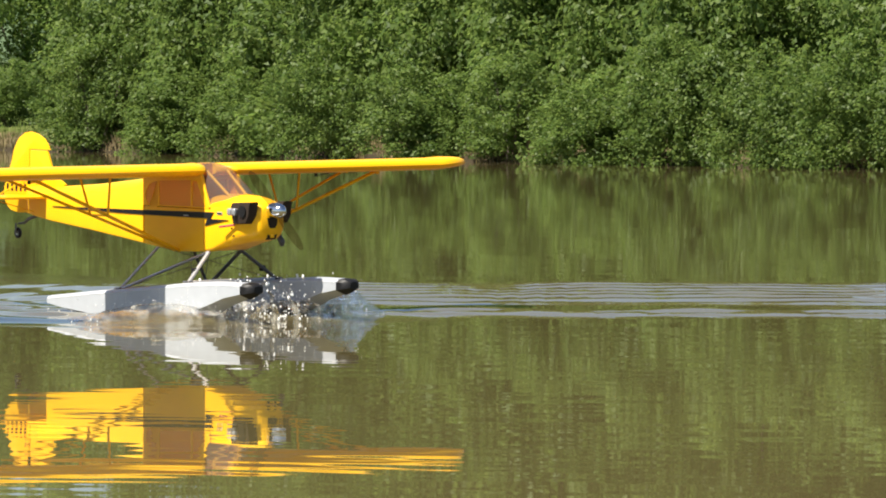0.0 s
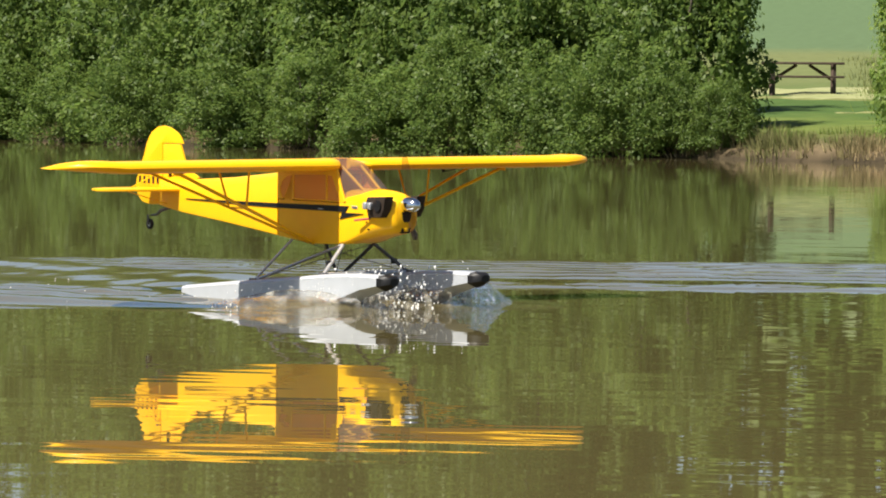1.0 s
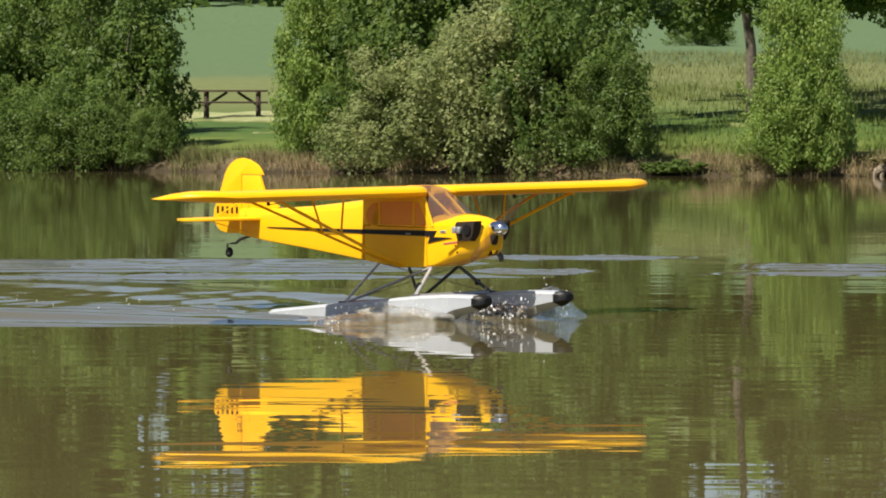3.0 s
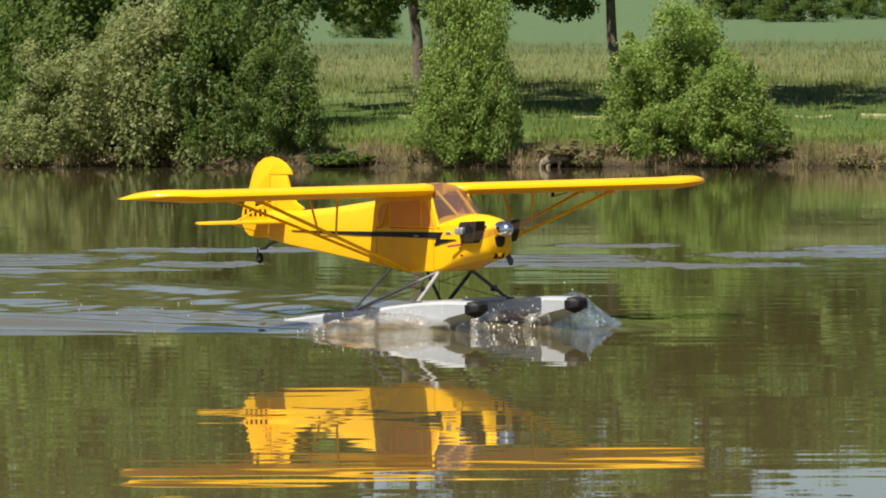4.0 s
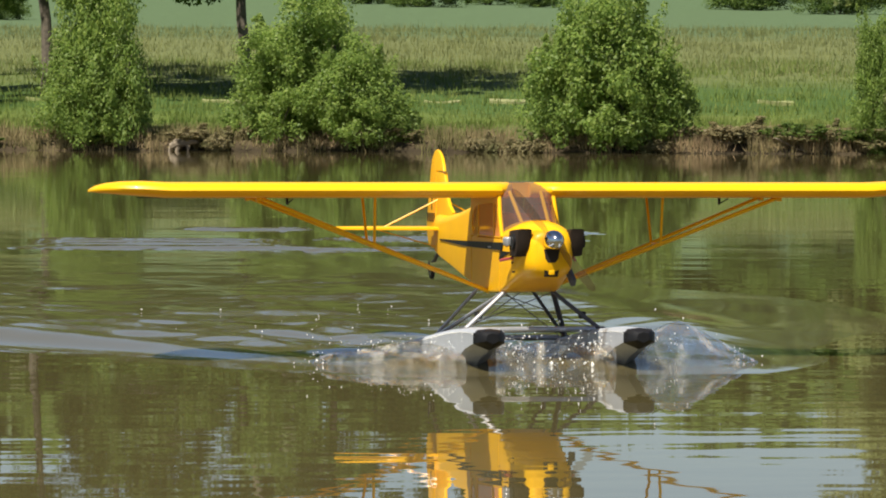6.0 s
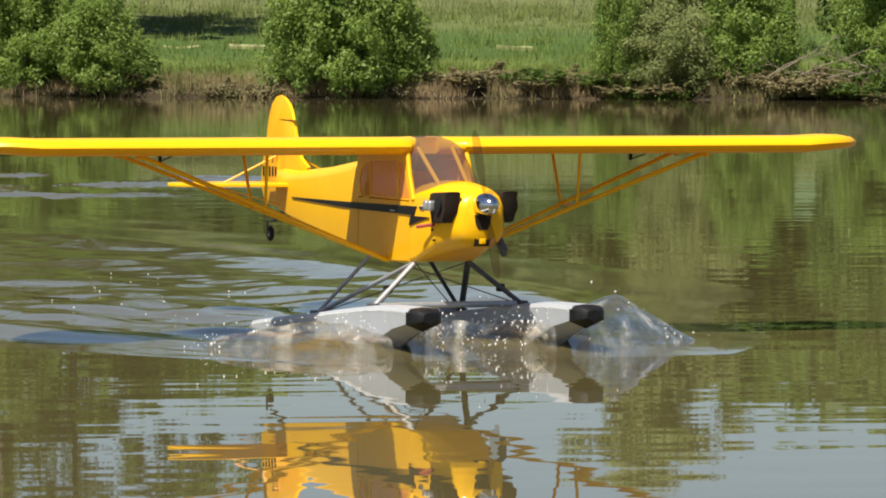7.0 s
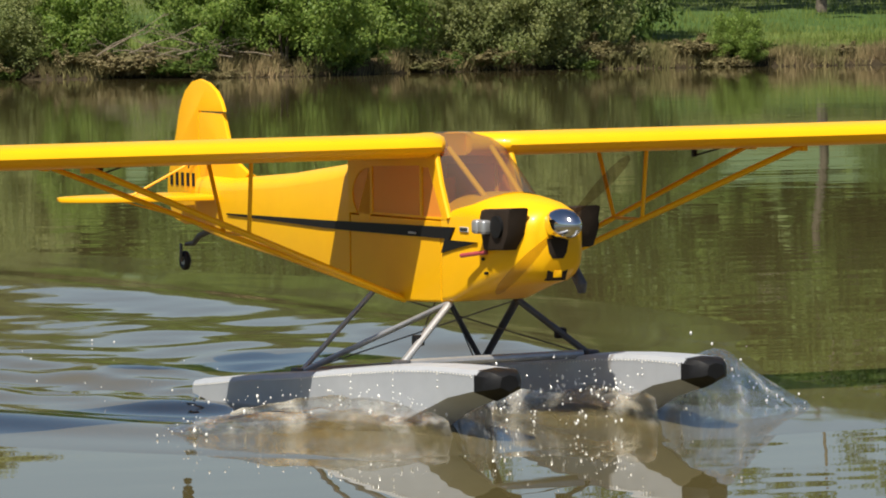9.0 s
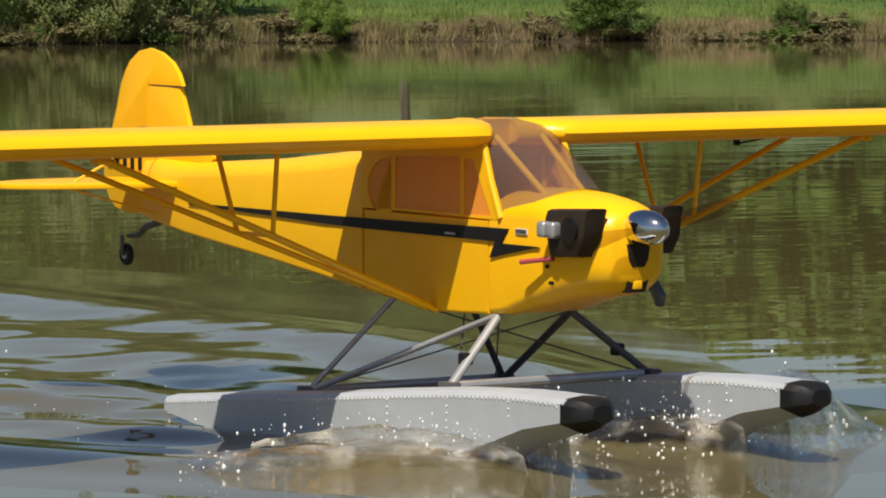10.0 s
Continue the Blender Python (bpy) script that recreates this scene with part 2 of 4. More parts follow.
def tube(points, radii, sides=8):
    """A bent bar through points."""
    pts = [Vector(p) for p in points]
    rings = []
    for i, p in enumerate(pts):
        d = (pts[min(i + 1, len(pts) - 1)] - pts[max(i - 1, 0)]).normalized()
        u = d.cross(Vector((0.13, 0.29, 1))).normalized()
        v = d.cross(u)
        r = radii[i] if isinstance(radii, (list, tuple)) else radii
        rings.append([p + r * (math.cos(w) * u + math.sin(w) * v) for w in [2 * math.pi * k / sides for k in range(sides)]])
    return loft(rings)


def merged(*bms):
    out = bmesh.new()
    for b in bms:
        me = bpy.data.meshes.new("scratch")
        b.to_mesh(me)
        out.from_mesh(me)
        bpy.data.meshes.remove(me)
        b.free()
    return out


def block(x0, x1, y0, y1, z0, z1, bevel=0.0, segments=2):
    bm = bmesh.new()
    bmesh.ops.create_cube(bm, size=1)
    for v in bm.verts:
        v.co = Vector(((x0 + x1) / 2 + v.co.x * (x1 - x0), (y0 + y1) / 2 + v.co.y * (y1 - y0), (z0 + z1) / 2 + v.co.z * (z1 - z0)))
    if bevel:
        bmesh.ops.bevel(bm, geom=bm.edges[:], offset=bevel, segments=segments, affect="EDGES", profile=0.5)
    return bm


# ---- the lake and the land round it, in polar terms about the camera's first stand ----
SHORE = [(-180, 6), (-120, 8), (-80, 40), (-45, 95), (-25, 135), (-16, 124), (-14.2, 115), (-10.9, 99), (-7.1, 89.5), (-4.7, 85), (-1.5, 81), (0.5, 79),
         (5, 78), (8.6, 77), (13, 77), (15.5, 75.5), (17.3, 76.5), (19.2, 82.5), (21.5, 85), (24.2, 87), (29.6, 89), (36, 88), (50, 78), (80, 40), (120, 8), (180, 6)]


def shore_radius(az):
    wob = 0.35 * noise.noise(Vector((az * 0.9, 3.1, 0))) + 0.16 * noise.noise(Vector((az * 3.7, 9.1, 0)))
    return float(np.interp(az, [a for a, _ in SHORE], [r for _, r in SHORE])) + (wob if -60 < az < 60 else 0)


def polar(az, r, z=0.0):
    return Vector((r * math.sin(radians(az)), r * math.cos(radians(az)), z))


def land_height(az, d):
    """Height of the land d metres behind the water's edge."""
    base = np.interp(d, [-70, -12, -2, -0.3, 0, 0.25, 0.8, 1.8, 3.5, 8, 18, 30, 55, 90, 170, 250, 420, 800, 2000, 4500],
                     [-2.2, -1.4, -0.5, -0.12, 0.01, 0.17, 0.28, 0.38, 0.46, 0.60, 0.9, 1.2, 1.75, 3.0, 5.8, 9.0, 24, 48, 80, 110])
    steep = np.interp(d, [4, 8, 13.3, 18, 24, 30, 42, 55, 90, 170, 250], [0.48, 0.64, 0.88, 1.12, 1.5, 1.75, 2.3, 2.85, 4.0, 6.6, 9.0])
    if d > 4 and az > -3.5:
        base += max(0.0, float(steep) - base) * min(1.0, (az + 3.5) / 3.0)
    base = float(base)
    if d > 0.1:
        base += 0.07 * min(1, d) * noise.noise(Vector((az * 1.6, d * 0.4, 5.0))) + 0.04 * min(1.0, d) * noise.noise(Vector((az * 6, d * 2, 1.0)))
    return base


def on_land(az, d):
    r = shore_radius(az) + d
    return polar(az, r, land_height(az, d))


def build_ground():
    azs = [-180 + 6 * i for i in range(26)] + [-24 + 0.25 * i for i in range(244)] + [37 + 6.5 * i for i in range(22)]
    ds = [-70, -12, -2, -0.6, -0.3, -0.1, 0, 0.12, 0.25, 0.5, 0.8, 1.2, 1.8, 2.5, 3.5, 5, 8, 12, 18, 24, 30, 42, 55, 70, 90, 140, 200, 300, 420, 800, 2000, 4500]
    verts, faces = [], []
    for az in azs:
        r0 = shore_radius(az)
        for d in ds:
            r = max(r0 + d, r0 * 0.02 * (1 + (d + 70) / 70)) if d < 0 else r0 + d
            verts.append(polar(az, r, land_height(az, d)))
    k = len(ds)
    for i in range(len(azs)):
        j = (i + 1) % len(azs)
        for q in range(k - 1):
            faces.append((i * k + q, i * k + q + 1, j * k + q + 1, j * k + q))
    return verts, faces


def ground_material():
    """Mud at the water, rough grass on the bank, meadow with a dark green band of painted tree shade, then a blue-green
    crop field, parted by distance from the lake.
    """
    m = bpy.data.materials.new("bank_and_field")
    m.use_nodes = True
    n, l = m.node_tree.nodes, m.node_tree.links
    b = n["Principled BSDF"]
    pos = n.new("ShaderNodeTexCoord").outputs["Object"]
    sep = n.new("ShaderNodeSeparateXYZ")
    l.new(pos, sep.inputs[0])
    wob = n.new("ShaderNodeTexNoise")
    wob.inputs["Scale"].default_value, wob.inputs["Detail"].default_value = 0.6, 6
    l.new(pos, wob.inputs["Vector"])
    amp = n.new("ShaderNodeMath")
    amp.operation = "MULTIPLY_ADD"
    amp.inputs[1].default_value, amp.inputs[2].default_value = 0.5, -0.25
    l.new(wob.outputs[0], amp.inputs[0])
    high = n.new("ShaderNodeMath")
    l.new(sep.outputs[2], high.inputs[0])
    l.new(amp.outputs[0], high.inputs[1])
    scale = n.new("ShaderNodeMapRange")
    scale.inputs[1].default_value, scale.inputs[2].default_value = 0.0, 10.0
    l.new(high.outputs[0], scale.inputs[0])
    ramp = n.new("ShaderNodeValToRGB")
    e = ramp.color_ramp.elements
    e[0].position, e[0].color = 0.0, (0.035, 0.027, 0.016, 1)
    e[1].position, e[1].color = 1.0, (0.08, 0.125, 0.06, 1)
    # the dark greens at 0.075 and 0.11 put the trees' shadow into the meadow colour
    for p, c in ((0.02, (0.11, 0.082, 0.047, 1)), (0.034, (0.075, 0.075, 0.028, 1)), (0.055, (0.105, 0.135, 0.03, 1)), (0.075, (0.05, 0.09, 0.02, 1)), (0.11, (0.055, 0.095, 0.022, 1)),
                 (0.15, (0.11, 0.13, 0.045, 1)), (0.27, (0.118, 0.133, 0.05, 1)), (0.31, (0.08, 0.12, 0.055, 1))):
        s = e.new(p)
        s.color = c
    l.new(scale.outputs[0], ramp.inputs[0])
    fine = n.new("ShaderNodeTexNoise")
    fine.inputs["Scale"].default_value, fine.inputs["Detail"].default_value = 2.6, 8
    l.new(pos, fine.inputs["Vector"])
    val = n.new("ShaderNodeMapRange")
    val.inputs[1].default_value, val.inputs[2].default_value, val.inputs[3].default_value, val.inputs[4].default_value = 0.3, 0.7, 0.82, 1.18
    l.new(fine.outputs[0], val.inputs[0])
    hsv = n.new("ShaderNodeHueSaturation")
    l.new(ramp.outputs[0], hsv.inputs["Color"])
    l.new(val.outputs[0], hsv.inputs["Value"])
    l.new(hsv.outputs[0], b.inputs["Base Color"])
    b.inputs["Roughness"].default_value = 0.95
    b.inputs["Specular IOR Level"].default_value = 0.15
    bump = n.new("ShaderNodeBump")
    bump.inputs["Strength"].default_value, bump.inputs["Distance"].default_value = 0.7, 0.1
    l.new(fine.outputs[0], bump.inputs["Height"])
    l.new(bump.outputs[0], b.inputs["Normal"])
    return m


ground = mesh_object("ground", *build_ground(), ground_material(), smooth=True)
tagged(ground, "earth bank, meadow and blue-green crop field rising behind the lake", "ground", kind="structure")

wv = [Vector((0, 0, 0))] + [polar(-180 + i, max(5.0, shore_radius(-180 + i) + 0.25)) for i in range(360)]
water = mesh_object("water", wv, [(0, 1 + (i + 1) % 360, 1 + i) for i in range(360)], LAKE)
tagged(water, "calm murky olive lake water mirroring trees and sky", "water", kind="structure")


# ---- bushes and trees ----
def leaves(rng, clumps, per, leaf, thick=0.5):
    """Leaf cards about clump centres: verts and faces."""
    c = np.repeat(np.array([q[:3] for q in clumps]), per, axis=0)
    r = np.repeat(np.array([q[3] for q in clumps]), per)
    k = len(c)
    d = rng.normal(size=(k, 3))
    d /= np.linalg.norm(d, axis=1)[:, None]
    d[:, 2] *= 0.85
    p = c + d * (r * (0.25 + 0.9 * rng.random(k) ** 0.6))[:, None]
    nrm = d * 0.8 + rng.normal(size=(k, 3)) * 0.38 + np.array([0, 0, 0.4])
    nrm /= np.linalg.norm(nrm, axis=1)[:, None]
    u = np.cross(nrm, rng.normal(size=(k, 3)))
    u /= np.linalg.norm(u, axis=1)[:, None]
    v = np.cross(nrm, u)
    s = (leaf * (0.6 + 0.8 * rng.random(k)))[:, None]
    verts = np.stack([p - u * s * 0.75 - v * s * 0.62, p + nrm * s * 0.15 + v * s * 0.68 - u * s * 0.3, p + u * s * 0.95], axis=1).reshape(-1, 3)
    return verts, np.arange(3 * k).reshape(-1, 3)


def quick_mesh(name, verts, faces, mat):
    me = bpy.data.meshes.new(name)
    me.vertices.add(len(verts))
    me.vertices.foreach_set("co", np.asarray(verts, dtype=np.float32).ravel())
    k = faces.shape[1]
    me.loops.add(faces.size)
    me.loops.foreach_set("vertex_index", faces.ravel().astype(np.int32))
    me.polygons.add(len(faces))
    me.polygons.foreach_set("loop_start", np.arange(0, faces.size, k, dtype=np.int32))
    me.polygons.foreach_set("loop_total", np.full(len(faces), k, dtype=np.int32))
    me.update()
    me.validate()
    me.materials.append(mat)
    return me


def make_bush(seed, wide, tall, mat, clump_count=160, per=138, leaf=0.047, name="bush", label="", lean=0.0):
    """A shrub: stems from the ground and a crown of leaf clumps with an uneven outline, hanging to the ground."""
    rng = np.random.default_rng(seed)
    root = new(name)
    clumps = []
    lobes = [(rng.uniform(-0.5, 0.5), rng.uniform(-0.35, 0.35), rng.uniform(0.55, 0.92), rng.uniform(0.4, 0.6)) for _ in range(6)] + [(lean, 0, 1.0, 0.68)]
    for i in range(clump_count):
        a, b, top, half = lobes[i % len(lobes)]
        w = rng.uniform(0, 2 * math.pi)
        e = rng.random() ** 0.8
        q = half * (1 - e ** 2.6) ** 0.5 * (0.72 + 0.33 * rng.random())
        x, y = (a + q * math.cos(w)) * wide, (b + q * math.sin(w)) * wide
        z = tall * top * e * rng.uniform(0.93, 1.03)
        clumps.append((x, y, max(z, 0.06), rng.uniform(0.20, 0.40) * max(0.4, 1 + 0.12 * (tall - 3))))
    v, f = leaves(rng, clumps, per, leaf)
    sprigs = []
    for i in rng.choice(len(clumps), 40):
        x, y, z, r = clumps[i]
        out = Vector((x / wide, y / wide, 0.4 + rng.random())).normalized()
        for s in range(3):
            sprigs.append((x + out.x * r * (0.9 + 0.4 * s), y + out.y * r * (0.9 + 0.4 * s), z + out.z * r * (0.9 + 0.4 * s), r * (0.42 - 0.09 * s)))
    v2, f2 = leaves(rng, sprigs, 24, leaf * 0.9)
    crown = new("crown", quick_mesh("crown", np.vstack([v, v2]), np.vstack([f, f2 + len(v)]), mat))
    crown.parent = root
    for i in range(4):
        x, y, z, r = clumps[int(rng.integers(len(clumps)))]
        part("stem", tube([(x * 0.15, y * 0.15, -0.15), (x * 0.45, y * 0.45, z * 0.45), (x, y, z)], [0.045, 0.03, 0.012], 6), BARK, root)
    tagged(root, label, "bush")
    return root


def make_tree(seed, tall, crown_low, wide, mat, label, trunk=0.115):
    rng = np.random.default_rng(seed)
    root = new("tree")
    pts = [(0, 0, -0.3), (0.05, 0.02, 0.4), (0.08 * rng.normal(), 0.1 * rng.normal(), tall * 0.13), (0.14 * rng.normal(), 0.1 * rng.normal(), tall * 0.3), (0.25 * rng.normal(), 0.2 * rng.normal(), tall * 0.6), (0.3 * rng.normal(), 0.2, tall * 0.92)]
    part("trunk", tube(pts, [trunk * 1.45, trunk * 1.05, trunk * 0.95, trunk * 0.85, trunk * 0.5, 0.03], 10), BARK, root, "grey-brown bark")
    clumps = []
    for i in range(13):
        w = i * 2.4 + rng.uniform(-0.4, 0.4)
        z0 = tall * rng.uniform(0.28, 0.8)
        reach = wide * rng.uniform(0.6, 1.0) * (1 - 0.45 * abs(z0 / tall - 0.5))
        tip = Vector((math.cos(w) * reach, math.sin(w) * reach, max(crown_low + 0.3, z0 + rng.uniform(-0.8, 0.9))))
        part("limb", tube([(0, 0, z0), (tip.x * 0.5, tip.y * 0.5, (z0 + tip.z) / 2 + 0.35), tip], [trunk * 0.42, trunk * 0.28, 0.02], 6), BARK, root)
        for s in range(8):
            q = rng.uniform(0.3, 1.08)
            clumps.append((tip.x * q + rng.normal() * 0.35, tip.y * q + rng.normal() * 0.35, max(crown_low, z0 + (tip.z - z0) * q + rng.normal() * 0.35), rng.uniform(0.3, 0.55)))
    for i in range(64):
        w, q = rng.uniform(0, 6.28), wide * rng.uniform(0.3, 0.95)
        clumps.append((math.cos(w) * q, math.sin(w) * q, crown_low + rng.uniform(0.0, 0.9), rng.uniform(0.25, 0.45)))
    for i in range(20):
        clumps.append((rng.normal() * wide * 0.4, rng.normal() * wide * 0.4, tall * rng.uniform(0.6, 1.0), rng.uniform(0.35, 0.6)))
    v, f = leaves(rng, clumps, 230, 0.075)
    crown = new("crown", quick_mesh("crown", v, f, mat))
    crown.parent = root
    tagged(root, label, "tree")
    return root


BUSHES = [
    make_bush(1, 1.9, 3.0, LEAF, label="dense dark-green willow bush on the lake bank"),
    make_bush(2, 1.9, 3.0, LEAF, label="dense dark-green willow bush on the lake bank", lean=0.3),
    make_bush(3, 1.9, 3.0, LEAF_LIGHT, label="fresh light-green alder bush at the water's edge"),
    make_bush(4, 1.9, 3.0, LEAF_LIGHT, label="fresh light-green alder bush at the water's edge", lean=-0.2),
    make_bush(5, 1.9, 3.0, LEAF_GREY, label="greyish-green willow bush leaning over the bank"),
    make_bush(6, 3.0, 8.5, LEAF, 300, 135, 0.068, label="tall dense alder thicket behind the bank"),
    make_bush(7, 3.0, 8.5, LEAF, 300, 135, 0.068, label="tall dense alder thicket behind the bank", lean=-0.2),
    make_bush(8, 0.6, 0.55, LEAF, 26, 120, 0.045, label="low green weeds on the bank"),
    make_bush(9, 0.6, 0.55, LEAF_BROWN, 26, 120, 0.045, label="low brownish weeds on the bank"),
]
SIZES = [(1.9, 3.0)] * 5 + [(3.0, 8.5)] * 2 + [(0.6, 0.55)] * 2
# kind, bearing, metres behind the water's edge, half width, height
PLANTS = []
rp = random.Random(11)
az = -14.6
while az < -6.7:
    PLANTS.append((rp.choice((0, 1)), az, -0.1 + rp.random() * 0.7, 1.25 + 0.5 * rp.random(), 1.7 + 1.0 * rp.random()))
    PLANTS.append((rp.choice((0, 1, 1)), az + 0.4, 3.4 + rp.random(), 1.9 + 0.5 * rp.random(), 3.6 + 0.8 * rp.random()))
    if -14 < az < -7.4:
        PLANTS.append((rp.choice((5, 6)), az + 0.2, 7.0 + rp.random() * 2, 2.6 + rp.random(), 9.0 + 2.0 * rp.random()))
    az += 0.85
PLANTS += [
    (0, -15.6, 6.0, 1.5, 1.6), (5, -15.4, 16.0, 3.2, 8.0), (0, -6.5, 0.6, 0.95, 1.5), (1, -6.05, 0.7, 0.8, 1.15), (1, -17.5, 5.0, 3.0, 6.0),
    (3, -3.9, 2.4, 1.35, 3.6), (4, -3.0, 0.9, 1.7, 2.3), (1, -2.5, 2.6, 2.4, 4.6), (4, -1.4, 0.8, 2.1, 3.2), (0, -0.7, 1.8, 1.9, 4.0), (1, -0.15, 0.9, 1.2, 2.2), (2, -3.1, 4.2, 2.2, 4.8), (1, -1.6, 3.6, 2.5, 5.0),
    (5, -2.7, 8.5, 2.7, 8.6), (6, -1.1, 8.5, 2.4, 8.2),
    (2, 2.55, 1.0, 1.12, 3.5), (3, 2.45, 0.7, 1.1, 1.9),
    (3, 5.2, 1.1, 1.6, 2.7), (3, 4.7, 0.8, 1.25, 2.0), (2, 5.8, 0.8, 1.2, 1.9),
    (2, 9.1, 1.0, 1.6, 3.0), (3, 8.75, 0.9, 1.2, 2.3), (2, 9.45, 0.7, 1.1, 2.0),
    (3, 12.55, 0.8, 0.65, 2.3), (4, 13.4, 1.0, 1.25, 1.5), (3, 14.2, 2.0, 1.3, 2.3), (4, 13.7, 3.5, 1.7, 3.0),
    (3, 15.9, 1.3, 1.3, 2.3), (2, 16.9, 1.1, 1.5, 2.6), (3, 17.7, 0.9, 1.1, 1.7), (1, 16.6, 3.5, 2.3, 4.4), (2, 17.7, 4.0, 1.9, 3.6),
    (5, 19.5, 5.5, 2.2, 8.2), (6, 20.7, 5.0, 2.4, 8.8), (4, 19.3, 1.0, 1.3, 2.1), (4, 20.2, 0.8, 1.4, 2.3), (4, 20.5, 2.2, 1.6, 3.2), (4, 19.6, 2.8, 1.4, 3.4), (2, 22.7, 0.6, 0.72, 1.05), (0, 26.5, 0.7, 1.1, 1.15), (0, 28.9, 0.8, 0.5, 0.7),
]
for i in range(60):
    PLANTS.append((rp.choice((7, 8, 8)), rp.uniform(0.4, 30.0), 0.3 + rp.random() * 0.9, rp.uniform(0.25, 0.7), rp.uniform(0.12, 0.27)))
for a, d, half, tall in ((6.6, 150, 2.6, 2.4), (7.5, 165, 2.0, 1.9), (8.1, 150, 1.6, 1.5), (1.1, 95, 1.5, 1.6), (5.9, 170, 3.0, 3.0), (12.0, 120, 2.2, 2.2), (10.9, 140, 3.0, 2.6), (18.6, 60, 2.0, 2.4), (21.9, 40, 1.8, 1.6), (25.3, 34, 2.4, 1.8), (27.6, 36, 2.6, 1.7), (30.0, 33, 2.4, 1.6)):
    PLANTS.append((rp.choice((0, 1)), a, d, half, tall))
for kind, a, d, half, tall in PLANTS:
    p = on_land(a, d - 0.45)
    b = BUSHES[kind]
    ob = copy_thing(b, Matrix.Translation(p) @ Matrix.Rotation(rp.uniform(0, 6.28), 4, "Z") @ Matrix.Diagonal((half / SIZES[kind][0], half / SIZES[kind][0], tall / SIZES[kind][1], 1)))
    tagged(ob, group="bushes on the bank")
for b in BUSHES:
    for o in (*b.children_recursive, b):
        bpy.data.objects.remove(o)

for seed, a, d, tall, low, wide, mat, label in (
        (21, 1.73, 16.0, 12.0, 2.15, 4.2, LEAF, "tall alder with a bare trunk behind the bank"),
        (22, 4.33, 16.0, 12.0, 2.9, 4.6, LEAF, "tall alder with a bare trunk behind the bank"),
        (25, 5.5, 20.0, 12.0, 3.2, 4.0, LEAF, "tall alder with a bare trunk behind the bank"),
        (27, 2.55, 24.0, 12.5, 3.4, 4.6, LEAF, "tall alder with a bare trunk behind the bank"),
        (23, 13.1, 9.0, 7.0, 2.4, 1.5, LEAF_GREY, "slender grey-leaved tree on the meadow"),
        (26, 16.7, 9.0, 6.4, 2.0, 3.0, LEAF, "broad dark tree behind the bank"),
        (24, 23.85, 18.0, 9.5, 3.2, 5.5, LEAF, "tall tree on the far meadow")):
    make_tree(seed, tall, low, wide, mat, label).matrix_world = Matrix.Translation(on_land(a, d))


# ---- the model seaplane: x forward, y to port, z up from the water ----
seaplane = new("seaplane")
tagged(seaplane, "bright yellow high-wing model seaplane on two silver floats", "model airplane")
NOSE = 0.40


def at(x, y, z):
    return Vector((x, y, z + NOSE))


def hull_ring(x, w, zb, zs, zt, corner=0.012, n=9, waist=1.0):
    """A fuselage section: flat bottom and sides, arched top from zs up to zt."""
    c = min(corner, w * 0.9)
    pts = [(-(w * waist - c), zb), (w * waist - c, zb)]
    pts += [(w * waist - c + c * math.sin(q), zb + c - c * math.cos(q)) for q in (radians(22), radians(45), radians(68), radians(90))]
    pts += [(w * math.cos(q), zs + (zt - zs) * math.sin(q)) for q in [math.pi * i / (n + 1) for i in range(0, n + 2)]]
    pts += [(-(w * waist - c + c * math.sin(q)), zb + c - c * math.cos(q)) for q in (radians(90), radians(68), radians(45), radians(22))]
    return [at(x, y, z) for y, z in pts]


def outline(points, thick, axis="y", offset=0.0, bevel=0.0):
    """A flat shape with thickness from (a, b) outline points: axis y gives x-z outlines, axis z gives x-y ones."""
    bm = bmesh.new()
    rows = []
    for s in (-0.5, 0.5):
        rows.append([bm.verts.new(at(a, offset + s * thick, b) if axis == "y" else at(a, b, offset + s * thick)) for a, b in points])
    k = len(points)
    bm.faces.new(rows[0])
    bm.faces.new(rows[1][::-1])
    for i in range(k):
        j = (i + 1) % k
        bm.faces.new((rows[0][i], rows[1][i], rows[1][j], rows[0][j]))
    bmesh.ops.recalc_face_normals(bm, faces=bm.faces[:])
    if bevel:
        rim = [e for e in bm.edges if sum(len(f.verts) > 4 for f in e.link_faces) == 1]
        bmesh.ops.bevel(bm, geom=rim, offset=bevel, segments=2, affect="EDGES", profile=0.6)
    return bm


# fuselage: lower cabin, tail and cowling
part("lower_cabin", loft([hull_ring(x, w, zb, -0.004, 0.0, 0.006) for x, w, zb in
     ((-0.352, 0.090, -0.1675), (-0.42, 0.0905, -0.171), (-0.519, 0.0908, -0.174), (-0.62, 0.0905, -0.1645), (-0.745, 0.0885, -0.152))]), YELLOW, seaplane)
AFT = [(-0.752, 0.0885, -0.151, 0.078, 0.122), (-0.80, 0.0875, -0.146, 0.068, 0.107), (-0.876, 0.084, -0.138, 0.060, 0.098), (-1.15, 0.062, -0.114, 0.036, 0.070),
       (-1.462, 0.036, -0.090, 0.018, 0.049), (-1.60, 0.022, -0.075, 0.012, 0.052), (-1.665, 0.012, -0.066, 0.006, 0.046)]
part("tail_boom", loft([hull_ring(*s, corner=0.006) for s in AFT]), YELLOW, seaplane, "yellow tapering rear fuselage with a shallow top deck")
